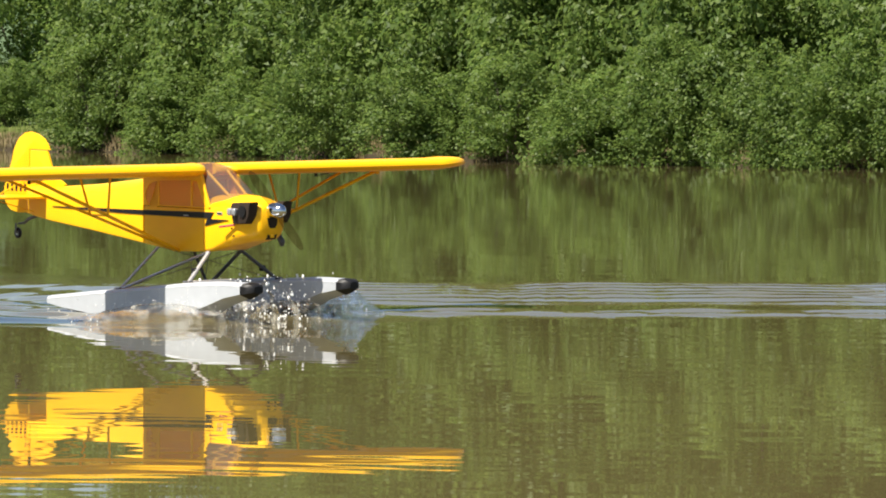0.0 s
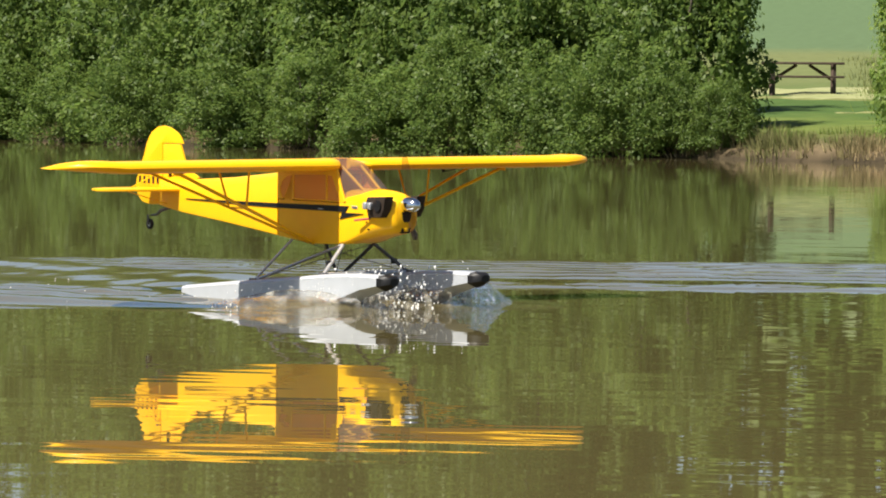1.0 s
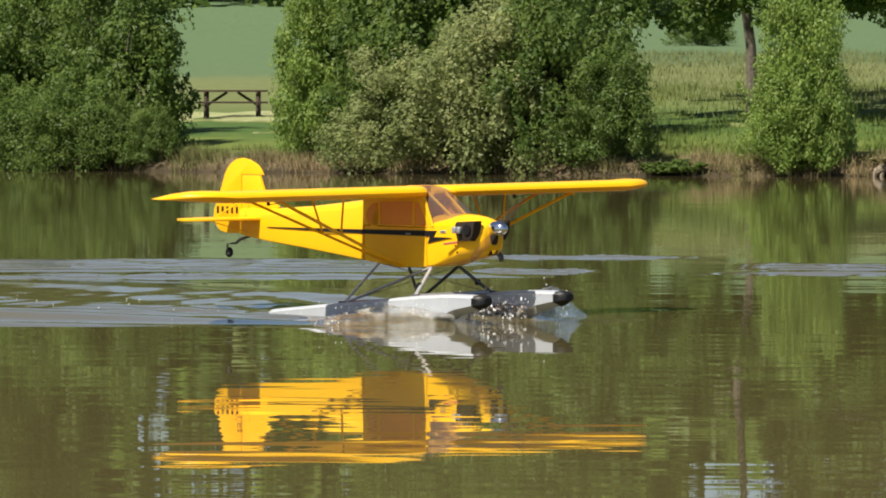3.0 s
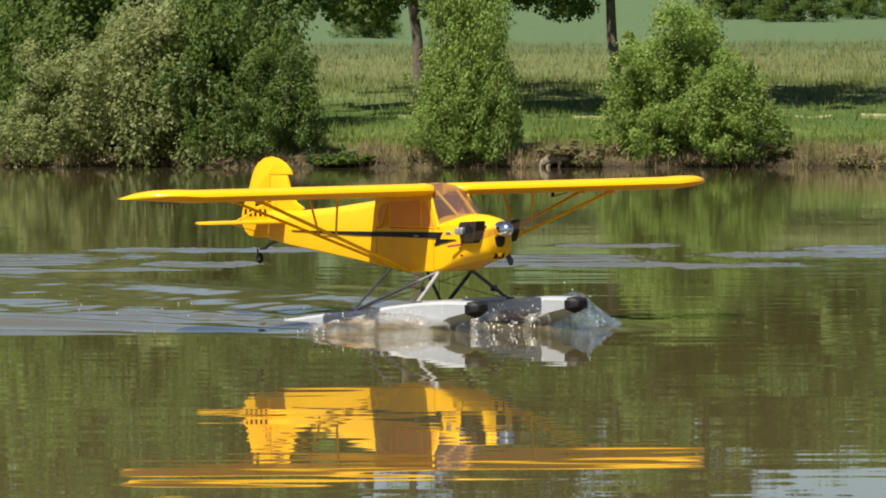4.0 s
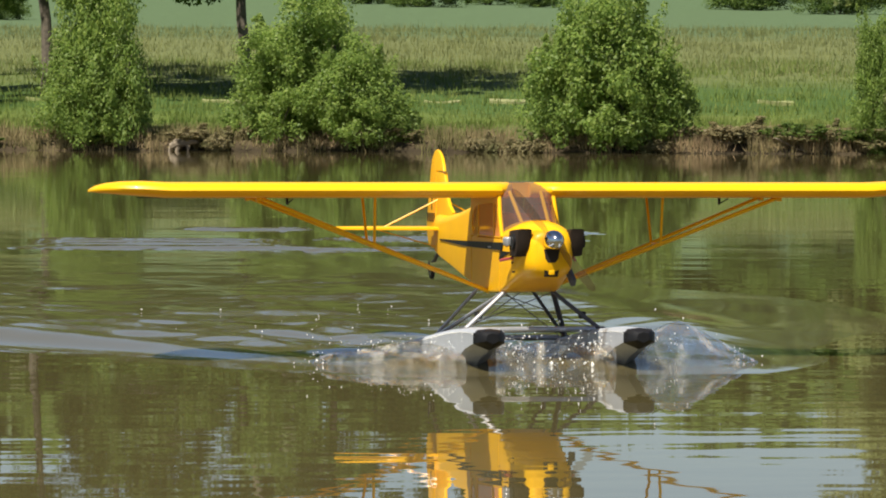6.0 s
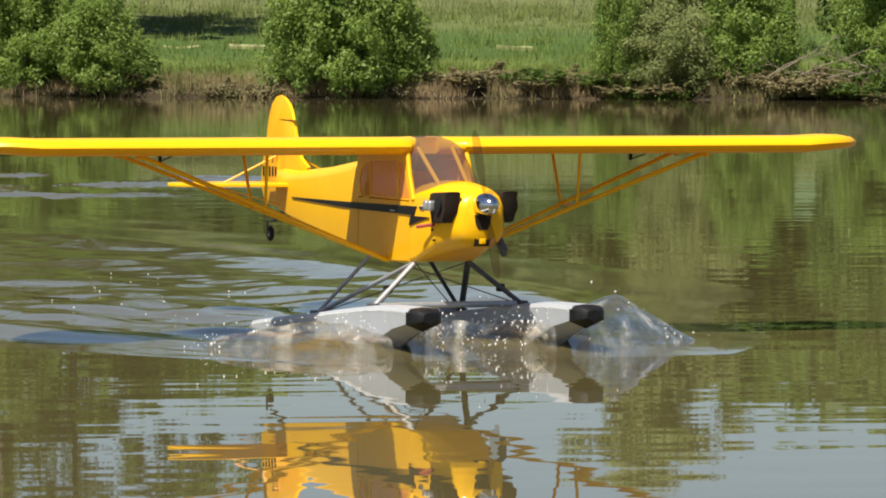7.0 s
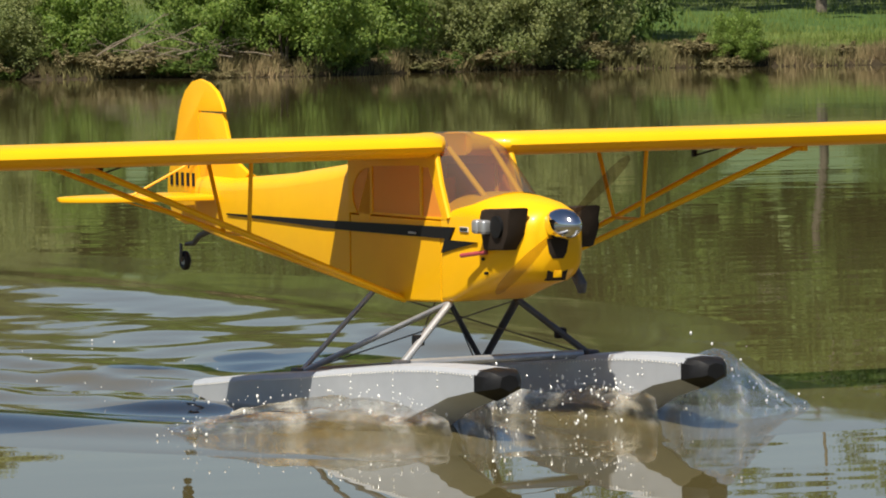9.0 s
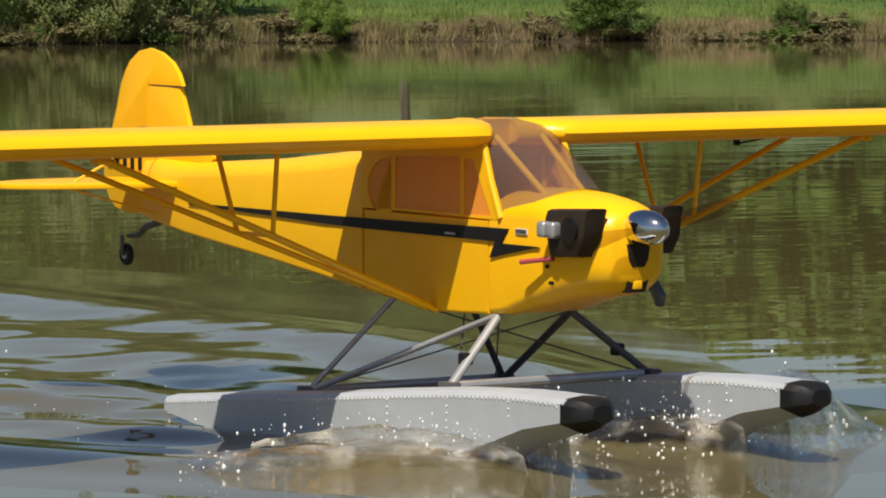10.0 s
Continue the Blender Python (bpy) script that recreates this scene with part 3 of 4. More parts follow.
cowling = part("cowling", loft([
    hull_ring(-0.349, 0.0895, -0.167, 0.002, 0.050, 0.010), hull_ring(-0.30, 0.0905, -0.164, 0.003, 0.056, 0.016), hull_ring(-0.22, 0.090, -0.145, 0.006, 0.058, 0.032), hull_ring(-0.15, 0.086, -0.130, 0.003, 0.054, 0.045),
    hull_ring(-0.10, 0.080, -0.122, -0.002, 0.048, 0.05), hull_ring(-0.065, 0.072, -0.116, -0.008, 0.040, 0.05), hull_ring(-0.045, 0.061, -0.107, -0.013, 0.030, 0.045), hull_ring(-0.035, 0.046, -0.092, -0.018, 0.017, 0.036)]),
    YELLOW, seaplane, "rounded yellow engine cowling")
# both intakes are solid black plugs, painted for the shade inside the openings
INTAKE = [(-0.025, -0.028), (0.025, -0.028), (0.020, -0.056), (0.012, -0.068), (-0.012, -0.068), (-0.020, -0.056)]
part("air_intake", loft([[at(x, y, z) for y, z in INTAKE] for x in (-0.055, -0.0335)]), BLACK_MATT, cowling, "black air intake below the spinner")
LOWER = [(-0.023, -0.090), (0.023, -0.090), (0.020, -0.112), (-0.020, -0.112)]
intake = part("lower_intake", loft([[at(x + 0.25 * (z + 0.09), y, z) for y, z in LOWER] for x in (-0.075, -0.0355)]), BLACK_MATT, cowling, "dark lower air intake")
part("intake_block", block(-0.050, -0.034, -0.009, 0.009, 0.294, 0.309, 0.002), YELLOW, intake, "small yellow block")
part("muffler", tube([at(-0.13, 0.045, -0.085), at(-0.085, 0.066, -0.096), at(-0.070, 0.074, -0.125), at(-0.072, 0.076, -0.140)], [0.008, 0.012, 0.012, 0.008], 12), DARKSTEEL, cowling, "dark exhaust muffler beside the nose")


def side_panel(side):
    """Cabin wall above the waist with three window openings."""
    outer = [(-0.752, 0.0), (-0.310, 0.0), (-0.312, 0.006), (-0.368, 0.135), (-0.752, 0.135)]
    arc = [(-0.655 - 0.078 * math.sin(q), 0.0405 + 0.056 * math.cos(q)) for q in [math.pi * i / 12 for i in range(13)]]
    holes = [arc, [(-0.643, 0.005), (-0.643, 0.1), (-0.437, 0.107), (-0.437, 0.005)], [(-0.426, 0.004), (-0.426, 0.104), (-0.398, 0.104), (-0.343, 0.005)]]
    bm = bmesh.new()
    edges = []
    for loop in (outer, *holes):
        vs = [bm.verts.new(at(x, side * 0.0905, z)) for x, z in loop]
        edges += [bm.edges.new((vs[i], vs[(i + 1) % len(vs)])) for i in range(len(vs))]
    bmesh.ops.triangle_fill(bm, use_beauty=True, use_dissolve=False, edges=edges)
    made = bmesh.ops.extrude_face_region(bm, geom=bm.faces[:])
    for v in made["geom"]:
        if isinstance(v, bmesh.types.BMVert):
            v.co.y -= side * 0.005
    return bm, holes


for side in (-1, 1):
    bm, holes = side_panel(side)
    wall = part("cabin_side", bm, YELLOW, seaplane, smooth=False)
    for h in holes:
        part("side_window", outline(h, 0.0012, offset=side * 0.0878), AMBER, wall, "brown tinted window pane", smooth=False)
    part("door_handle", block(-0.475, -0.445, side * 0.0955 - 0.003, side * 0.0955 + 0.003, 0.367, 0.3715, 0.0015), STEEL, wall, "small metal door handle")
    part("windshield_pillar", tube([at(-0.313, side * 0.0895, 0.003), at(-0.345, side * 0.089, 0.07), at(-0.372, side * 0.086, 0.136)], 0.0065, 8), YELLOW, seaplane)
    part("cabin_brace", rod(at(-0.245, side * 0.042, 0.045), at(-0.385, side * 0.05, 0.142), 0.006), YELLOW, seaplane)
    # the black stripe with its lightning bolt
    ws = lambda x: float(np.interp(-x, [0.2, 0.29, 0.52, 0.745, 0.876, 1.15, 1.462, 1.6], [0.0902, 0.0905, 0.0908, 0.0885, 0.084, 0.062, 0.036, 0.022])) + 0.0035
    xs = [-1.44, -1.30, -1.15, -1.0, -0.876, -0.745, -0.65, -0.519, -0.42, -0.325]
    top = [float(np.interp(x, [-1.44, -0.3], [-0.0285, -0.0135])) for x in xs]
    bot = [float(np.interp(x, [-1.44, -1.1, -0.8, -0.3], [-0.0315, -0.0345, -0.038, -0.0375])) for x in xs]
    rings = [[at(x, side * ws(x), t), at(x, side * (ws(x) - 0.004), t), at(x, side * (ws(x) - 0.004), b), at(x, side * ws(x), b)] for x, t, b in zip(xs, top, bot)]
    part("stripe", loft(rings), BLACK, seaplane, "black side stripe", smooth=False)
    part("lightning_bolt", outline([(-0.326, -0.0138), (-0.287, -0.0135), (-0.309, -0.040), (-0.196, -0.040), (-0.343, -0.067), (-0.326, -0.0375)], 0.004, offset=side * 0.0918), BLACK, seaplane, "black lightning bolt", smooth=False)
    plate = part("badge", outline([(-0.266, -0.011), (-0.232, -0.011), (-0.232, -0.021), (-0.266, -0.021)], 0.002, offset=side * 0.0918), WHITE, seaplane, "small white badge")
    for i in range(5):
        part("badge_bar", outline([(-0.264 + i * 0.0064, -0.0125), (-0.2595 + i * 0.0064, -0.0125), (-0.2595 + i * 0.0064, -0.0195), (-0.264 + i * 0.0064, -0.0195)], 0.001, offset=side * 0.0932), BLACK, plate, smooth=False)
    # engine cylinder in its black baffle
    cheek = [(-0.166, 0.012), (-0.158, 0.028), (-0.040, 0.034), (-0.047, 0.012), (-0.050, -0.018), (-0.070, -0.050), (-0.150, -0.054), (-0.160, -0.022)]
    baffle = part("cylinder_baffle", outline(cheek, 0.048, offset=side * 0.082, bevel=0.012), BLACK_MATT, cowling, "black cylinder baffle")
    part("cylinder", rod(at(-0.085, side * 0.100, -0.004), at(-0.085, side * 0.112, -0.004), 0.022, sides=18), BLACK, baffle)
    for x in (-0.164, -0.137):
        part("cylinder_head", block(x, x + 0.023, *sorted((side * 0.103, side * 0.124)), 0.380, 0.408, 0.006, 3), STEEL, baffle, "silver valve cover")
    part("exhaust_stub", rod(at(-0.15, side * 0.095, -0.057), at(-0.215, side * 0.118, -0.066), 0.0045), PINK, cowling, "red silicone tube")
    for x, z in ((-0.175, -0.006), (-0.175, -0.072), (-0.165, -0.10)):
        part("screw", rod(at(x, side * 0.084, z), at(x, side * 0.0925, z), 0.0032, sides=8), BLACK, cowling)
    # wing
    stations = [0.030, 0.05, 0.08, 0.12, 0.3, 0.6, 0.9, 1.12, 1.20, 1.26, 1.30, 1.325, 1.339, 1.345]
    rings = []
    for y in stations:
        s = max(0.0, (y - 1.12) / 0.225)
        lead = -0.35 - 0.20 * (1 - math.sqrt(max(0.0, 1 - s ** 2.2)))
        trail = -0.75 + 0.19 * (1 - math.sqrt(max(0.0, 1 - s ** 2.6)))
        if y < 0.1:
            lead -= 0.075 * (1 - (y - 0.03) / 0.07) ** 2
        fat = (lead - trail) / 0.4
        fat = max(0.12, fat) if s else 1.0
        low = 0.1235 + 0.016 * s
        ring = []
        for c, up in ((0, 0.48), (0.012, 0.70), (0.04, 0.86), (0.1, 0.97), (0.2, 1.02), (0.32, 1.0), (0.5, 0.83), (0.7, 0.53), (0.88, 0.25), (1.0, 0.10)):
            ring.append(at(lead + (trail - lead) * c, side * y, low + 0.047 * up * fat))
        for c, up in ((1.0, 0.07), (0.85, 0.03), (0.6, 0.0), (0.3, -0.03), (0.12, 0.0), (0.04, 0.14), (0.01, 0.30)):
            ring.append(at(lead + (trail - lead) * c, side * y, low + 0.047 * up * fat))
        rings.append(ring)
    wing = part("wing", loft(rings), YELLOW, seaplane, "long yellow wing with a rounded tip")
    part("aileron_joint", loft([[at(-0.640, side * y, 0.1215), at(-0.645, side * y, 0.1215), at(-0.645, side * y, 0.1195), at(-0.640, side * y, 0.1195)] for y in (0.62, 1.18)]), BLACK, wing, "dark aileron hinge line")
    part("aileron_horn", block(-0.66, -0.645, *sorted((side * 0.70, side * 0.706)), 0.498, 0.523, 0.001), BLACK, wing)
    part("aileron_rod", rod(at(-0.655, side * 0.703, 0.10), at(-0.55, side * 0.703, 0.118), 0.002, sides=6), BLACK, wing)
    # lift struts and jury struts
    foot_f, foot_r = at(-0.515, side * 0.086, -0.171), at(-0.545, side * 0.086, -0.170)
    top_f, top_r = at(-0.43, side * 0.835, 0.124), at(-0.63, side * 0.835, 0.123)
    mid_f, mid_r = foot_f.lerp(top_f, 0.5), foot_r.lerp(top_r, 0.5)
    part("lift_strut", rod(foot_f, top_f, 0.0065, sides=12, flat=1.35), YELLOW, seaplane, "yellow wing strut")
    part("lift_strut", rod(foot_r, top_r, 0.0055, sides=12, flat=1.3), YELLOW, seaplane, "yellow wing strut")
    part("jury_strut", rod(mid_f, at(-0.455, side * 0.462, 0.124), 0.0045), YELLOW, seaplane)
    part("jury_strut", rod(mid_r, at(-0.655, side * 0.462, 0.122), 0.0045), YELLOW, seaplane)
    part("jury_strut", rod(mid_f, mid_r, 0.0035), YELLOW, seaplane)
    for p in (top_f, top_r):
        part("strut_bracket", block(p.x - 0.014, p.x + 0.014, p.y - 0.006, p.y + 0.006, p.z - 0.012, p.z + 0.004, 0.002), YELLOW, seaplane)
    # tailplane
    lead = [(-1.492, 0.010), (-1.505, 0.12), (-1.535, 0.22), (-1.565, 0.29), (-1.60, 0.335), (-1.635, 0.354), (-1.648, 0.357)]
    back = [(-1.652, 0.357), (-1.69, 0.345), (-1.725, 0.31), (-1.752, 0.25), (-1.762, 0.16), (-1.755, 0.06), (-1.735, 0.016)]
    part("stabilizer", outline([(x, side * y) for x, y in lead] + [(-1.648, side * 0.010)], 0.011, "z", 0.004, 0.003), YELLOW, seaplane)
    part("elevator", outline([(-1.652, side * 0.016)] + [(x, side * y) for x, y in back], 0.009, "z", 0.004, 0.003), YELLOW, seaplane)
    part("tail_wire", rod(at(-1.60, side * 0.012, 0.10), at(-1.63, side * 0.19, 0.008), 0.0028, sides=6), YELLOW, seaplane)
    part("tail_wire", rod(at(-1.60, side * 0.012, -0.06), at(-1.63, side * 0.22, 0.0), 0.002, sides=6), YELLOW, seaplane)

# windshield and roof glazing
us = [-1 + i / 6 for i in range(13)]
rows = []
for v in [i / 7 for i in range(8)]:
    row = []
    for u in us:
        arc = math.sqrt(max(0.0, 1 - u * u))
        base = Vector((-0.312 + 0.125 * arc ** 0.8, 0.0885 * u, 0.005 + 0.054 * arc))
        head = Vector((-0.372 - 0.03 * arc, 0.080 * u, 0.139 + 0.030 * arc))
        p = base.lerp(head, v) + Vector((0.012, 0, 0.006)) * math.sin(math.pi * v) * arc
        row.append(at(*p))
    rows.append(row)
rows.append([at(-0.46, 0.042 * u, 0.1725 + 0.001 * math.sqrt(max(0, 1 - u * u))) for u in us])
bm = loft(rows, closed=False)
part("windshield", bm, TINT, seaplane, "smoke-tinted curved windshield")
part("roof_panel", loft([[at(x, -0.0305, z), at(x, 0.0305, z), at(x, 0.0305, 0.124), at(x, -0.0305, 0.124)] for x, z in ((-0.455, 0.1702), (-0.52, 0.1655), (-0.56, 0.160), (-0.62, 0.149), (-0.70, 0.134), (-0.749, 0.1275))]), YELLOW, seaplane)
part("dashboard", block(-0.335, -0.318, -0.078, 0.078, 0.36, 0.425, 0.004), INSIDE, seaplane, "brown instrument panel")
part("seat_back", block(-0.60, -0.57, -0.07, 0.07, 0.40, 0.475, 0.008), INSIDE, seaplane, "brown seat back")
part("rear_bulkhead", block(-0.75, -0.742, -0.08, 0.08, 0.40, 0.530, 0.001), INSIDE, seaplane)

# fin and rudder
FIN = [(-1.40, 0.060), (-1.46, 0.085), (-1.495, 0.118), (-1.512, 0.155), (-1.530, 0.194), (-1.652, 0.194), (-1.652, 0.02), (-1.45, 0.03)]
RUDDER = [(-1.656, -0.062), (-1.656, 0.197), (-1.514, 0.197), (-1.53, 0.222), (-1.555, 0.243), (-1.60, 0.262), (-1.647, 0.270), (-1.69, 0.264), (-1.73, 0.243), (-1.750, 0.222), (-1.768, 0.195),
          (-1.786, 0.147), (-1.813, 0.09), (-1.838, 0.04), (-1.842, 0.01), (-1.835, -0.017), (-1.818, -0.04), (-1.795, -0.056), (-1.74, -0.066)]
fin = part("fin", outline(FIN, 0.011, bevel=0.003), YELLOW, seaplane)
rudder = part("rudder", outline(RUDDER, 0.010, bevel=0.003), YELLOW, seaplane)
for side in (-1, 1):
    for i in range(5):
        x0 = -1.818 + i * 0.0315
        part("number_bar", outline([(x0, 0.0235), (x0 + 0.013, 0.0235), (x0 + 0.013, 0.0535), (x0, 0.0535)], 0.002, offset=side * 0.0062), BLACK, rudder if x0 < -1.68 else fin, smooth=False)
part("rudder_horn", block(-1.668, -1.655, -0.022, 0.022, 0.505, 0.512, 0.001), DARKSTEEL, rudder)
part("rudder_rod", rod(at(-1.66, -0.018, 0.108), at(-1.70, -0.012, 0.065), 0.002, sides=6), DARKSTEEL, rudder)

# tail wheel on its sprung leg
part("tail_spring", tube([at(-1.60, 0, -0.074), at(-1.67, 0, -0.090), at(-1.70, 0, -0.108), at(-1.742, 0, -0.112)], [0.006, 0.007, 0.006, 0.004]), DARKSTEEL, seaplane, "dark sprung tail leg")
part("tail_fork", block(-1.752, -1.742, -0.012, -0.008, 0.248, 0.290, 0.001), DARKSTEEL, seaplane)
ringed = []
for i in range(25):
    w = 2 * math.pi * i / 24
    ringed.append([at(-1.747 + (0.0155 + 0.0075 * math.cos(q)) * math.cos(w), 0.0075 * math.sin(q), -0.15 + (0.0155 + 0.0075 * math.cos(q)) * math.sin(w)) for q in [2 * math.pi * k / 10 for k in range(10)]])
wheel = part("tail_wheel", loft(ringed, caps=(False, False)), RUBBER, seaplane, "small black rubber tail wheel")
part("hub", rod(at(-1.747, -0.006, -0.15), at(-1.747, 0.006, -0.15), 0.0095, sides=14), STEEL, wheel)

# spinner and propeller
rings = []
for x, r in ((-0.036, 0.0295), (-0.02, 0.0312), (-0.005, 0.0308), (0.012, 0.0275), (0.026, 0.021), (0.035, 0.0125), (0.0395, 0.004)):
    rings.append([at(x, r * math.cos(q), r * math.sin(q)) for q in [2 * math.pi * k / 28 for k in range(28)]])
part("spinner", loft(rings), CHROME, seaplane, "polished silver spinner")
propeller = new("propeller")
propeller.parent = seaplane
propeller.location = at(-0.012, 0, 0)
for s in (-1, 1):
    rings = []
    for r, c, tw in ((0.015, 0.010, 60), (0.05, 0.0150, 45), (0.10, 0.0185, 30), (0.15, 0.0170, 22), (0.185, 0.0125, 18), (0.20, 0.005, 16)):
        a = radians(tw)
        rings.append([Vector((s * (u * c * math.sin(a)) + w * 0.0022 * math.cos(a), u * c * math.cos(a) * s, s * r)) for u, w in ((-1, 0), (-0.4, 1), (0.5, 0.8), (1, 0), (0.4, -0.6), (-0.5, -0.7))])
    b = part("blade", loft(rings), PROP, propeller, "grey propeller blade")

# floats with their struts
for side in (-1, 1):
    y0 = side * 0.232
    prof = [(-1.165, 0.030, -0.376, -0.400, -0.408), (-1.05, 0.040, -0.364, -0.412, -0.424), (-0.85, 0.047, -0.343, -0.425, -0.445), (-0.66, 0.051, -0.326, -0.432, -0.458), (-0.52, 0.052, -0.312, -0.430, -0.462),
            (-0.515, 0.052, -0.3115, -0.442, -0.474), (-0.36, 0.052, -0.295, -0.430, -0.468), (-0.18, 0.051, -0.278, -0.388, -0.428), (-0.05, 0.050, -0.270, -0.347, -0.383), (0.02, 0.049, -0.268, -0.324, -0.352), (0.130, 0.0465, -0.267, -0.303, -0.321)]
    rings = []
    for x, w, deck, chine, keel in prof:
        r = 0.006
        rings.append([at(x, y0 + yy, z) for yy, z in ((-w + r, deck + 0.002), (0, deck + 0.006), (w - r, deck + 0.002), (w, deck - r), (w, (deck + chine) / 2), (w, chine), (w * 0.55, (chine * 0.55 + keel * 0.45)), (0, keel), (-w * 0.55, (chine * 0.55 + keel * 0.45)), (-w, chine), (-w, (deck + chine) / 2), (-w, deck - r))])
    flt = part("float", loft(rings), ALU, seaplane, "riveted silver-grey float", sharp=28)
    cap = []
    for x, w, deck, chine, keel in ((0.124, 0.0485, -0.2645, -0.306, -0.326), (0.142, 0.044, -0.2655, -0.303, -0.321), (0.158, 0.036, -0.267, -0.300, -0.316), (0.170, 0.028, -0.271, -0.298, -0.311), (0.176, 0.019, -0.276, -0.295, -0.304)):
        cap.append([at(x, y0 + yy, z) for yy, z in ((-w * 0.8, deck), (0, deck + 0.004), (w * 0.8, deck), (w, deck - 0.010), (w, chine), (w * 0.5, (chine + keel) / 2), (0, keel), (-w * 0.5, (chine + keel) / 2), (-w, chine), (-w, deck - 0.010))])
    part("bow_bumper", loft(cap), RUBBER, flt, "black rubber bow bumper", sharp=30)
    bm = bmesh.new()
    spots = []
    for i in range(100):
        x = -1.15 + i * 0.0127
        spots.append((x, float(np.interp(x, [q[0] for q in prof], [q[2] for q in prof])) - 0.0085))
    for x in (-1.15, -0.60, -0.38, -0.20, -0.02, 0.112):
        zt, zc = (float(np.interp(x, [q[0] for q in prof], [q[k] for q in prof])) for k in (2, 3))
        spots += [(x, zt - 0.012 - k * 0.0125) for k in range(int((zt - zc - 0.02) / 0.0125))]
    for x, z in spots:
        w = float(np.interp(x, [q[0] for q in prof], [q[1] for q in prof]))
        for s in (-1, 1):
            made = bmesh.ops.create_cone(bm, segments=5, radius1=0.0024, radius2=0.0012, depth=0.0022, cap_ends=True,
                                         matrix=Matrix.Translation(at(x, y0 + s * (w + 0.0006), z)) @ Matrix.Rotation(radians(-90 * s), 4, "X"))
    tagged(part("rivets", bm, WHITE, flt, "rows of small bright rivets", smooth=False), kind="stuff")
    front_top, rear_top = at(-0.335, side * 0.078, -0.168), at(-0.66, side * 0.080, -0.160)
    front_foot, rear_foot = at(-0.285, side * 0.218, -0.284), at(-0.735, side * 0.218, -0.330)
    # port struts take the dark metal: the shade on that side is in the colour
    part("float_strut", rod(front_top, front_foot, 0.0068, sides=12, flat=1.3), STEEL if side < 0 else DARKSTEEL, seaplane, "front float strut")
    part("float_strut", rod(rear_top, rear_foot, 0.0052, sides=12, flat=1.3), STEEL if side < 0 else DARKSTEEL, seaplane, "rear float strut")
    part("float_strut", rod(front_top, rear_foot, 0.0058, sides=12, flat=1.5), STEEL if side < 0 else DARKSTEEL, seaplane, "diagonal float strut")
    for p in (front_foot, rear_foot):
        part("strut_foot", block(p.x - 0.02, p.x + 0.02, p.y - 0.012, p.y + 0.012, p.z - 0.008, p.z + 0.010, 0.003), DARKSTEEL, flt)
    for p, q in ((front_top, at(-0.735, -side * 0.20, -0.325)), (rear_top, at(-0.285, -side * 0.20, -0.28))):
        part("rigging_wire", rod(p, q, 0.0016, sides=5), DARKSTEEL, seaplane)
    part("cable_tie", block(-0.322, -0.302, side * 0.165 - 0.011, side * 0.165 + 0.011, 0.150, 0.172, 0.004), BLACK, seaplane)
for x, z in ((-0.285, -0.282), (-0.735, -0.328)):
    part("spreader_bar", rod(at(x, -0.2, z), at(x, 0.2, z), 0.009, sides=10), STEEL, seaplane, "spreader bar between the floats")


# ---- far woodland behind the field ----
rng = np.random.default_rng(77)
clumps = []
for i in range(960):
    a, d = rng.uniform(-24, 42), rng.uniform(250, 300)
    p = on_land(a, d)
    tall = 13.5 + 2.5 * noise.noise(Vector((a * 0.35, 0.7, 0))) + rng.uniform(-1.5, 0.8) + (6.0 + 7.5 * math.exp(-((a + 5.2) / 2.2) ** 2) if a < 1 else 4.0 * min(1.0, max(0.0, (a - 14) / 3)))
    for h in (0.08, 0.24, 0.4, 0.56, 0.7, 0.83, 0.94):
        clumps.append((p.x + rng.normal() * 1.2, p.y + rng.normal() * 1.2, p.z + tall * h, rng.uniform(1.5, 2.7) * (1.15 - 0.35 * h)))
v, f = leaves(rng, clumps, 16, 1.25)
woods = new("far_woods", quick_mesh("far_woods", v, f, LEAF))
tagged(woods, "dense green woodland on the rise beyond the field", "woodland", kind="stuff")


# ---- grass on the bank and the meadow ----
def blades(rng, count, az0, az1, d0, d1, tall, wide, mat, name, label, power=1.0, per=8, tuft=0.09, bare=-0.18):
    """Tufts of grass: blades fanning from common roots, taller and thicker in patches."""
    verts = []
    for i in range(count):
        a, d = rng.uniform(az0, az1), d0 + (d1 - d0) * rng.random() ** power
        thick = noise.noise(Vector((a * 2.1, d * 0.5, 8.0)))
        if thick < bare or (-5.9 < a < -4.2 and d > 3):
            continue
        p = on_land(a, d)
        h = tall * rng.uniform(0.5, 1.1) * (0.8 + 0.8 * max(0.0, thick))
        for k in range(per):
            w = rng.uniform(0, 6.28)
            o = Vector((rng.normal() * tuft, rng.normal() * tuft, -0.02))
            side = Vector((math.cos(w), math.sin(w), 0)) * wide
            lean = Vector((o.x / tuft * 0.16 * h + rng.normal() * 0.1 * h, o.y / tuft * 0.16 * h + rng.normal() * 0.1 * h, h * rng.uniform(0.55, 1.1)))
            verts += [p + o - side, p + o + side, p + o + lean]
    v = np.array([tuple(q) for q in verts])
    ob = new(name, quick_mesh(name, v, np.arange(len(v)).reshape(-1, 3), mat))
    tagged(ob, label, "grass", kind="stuff")


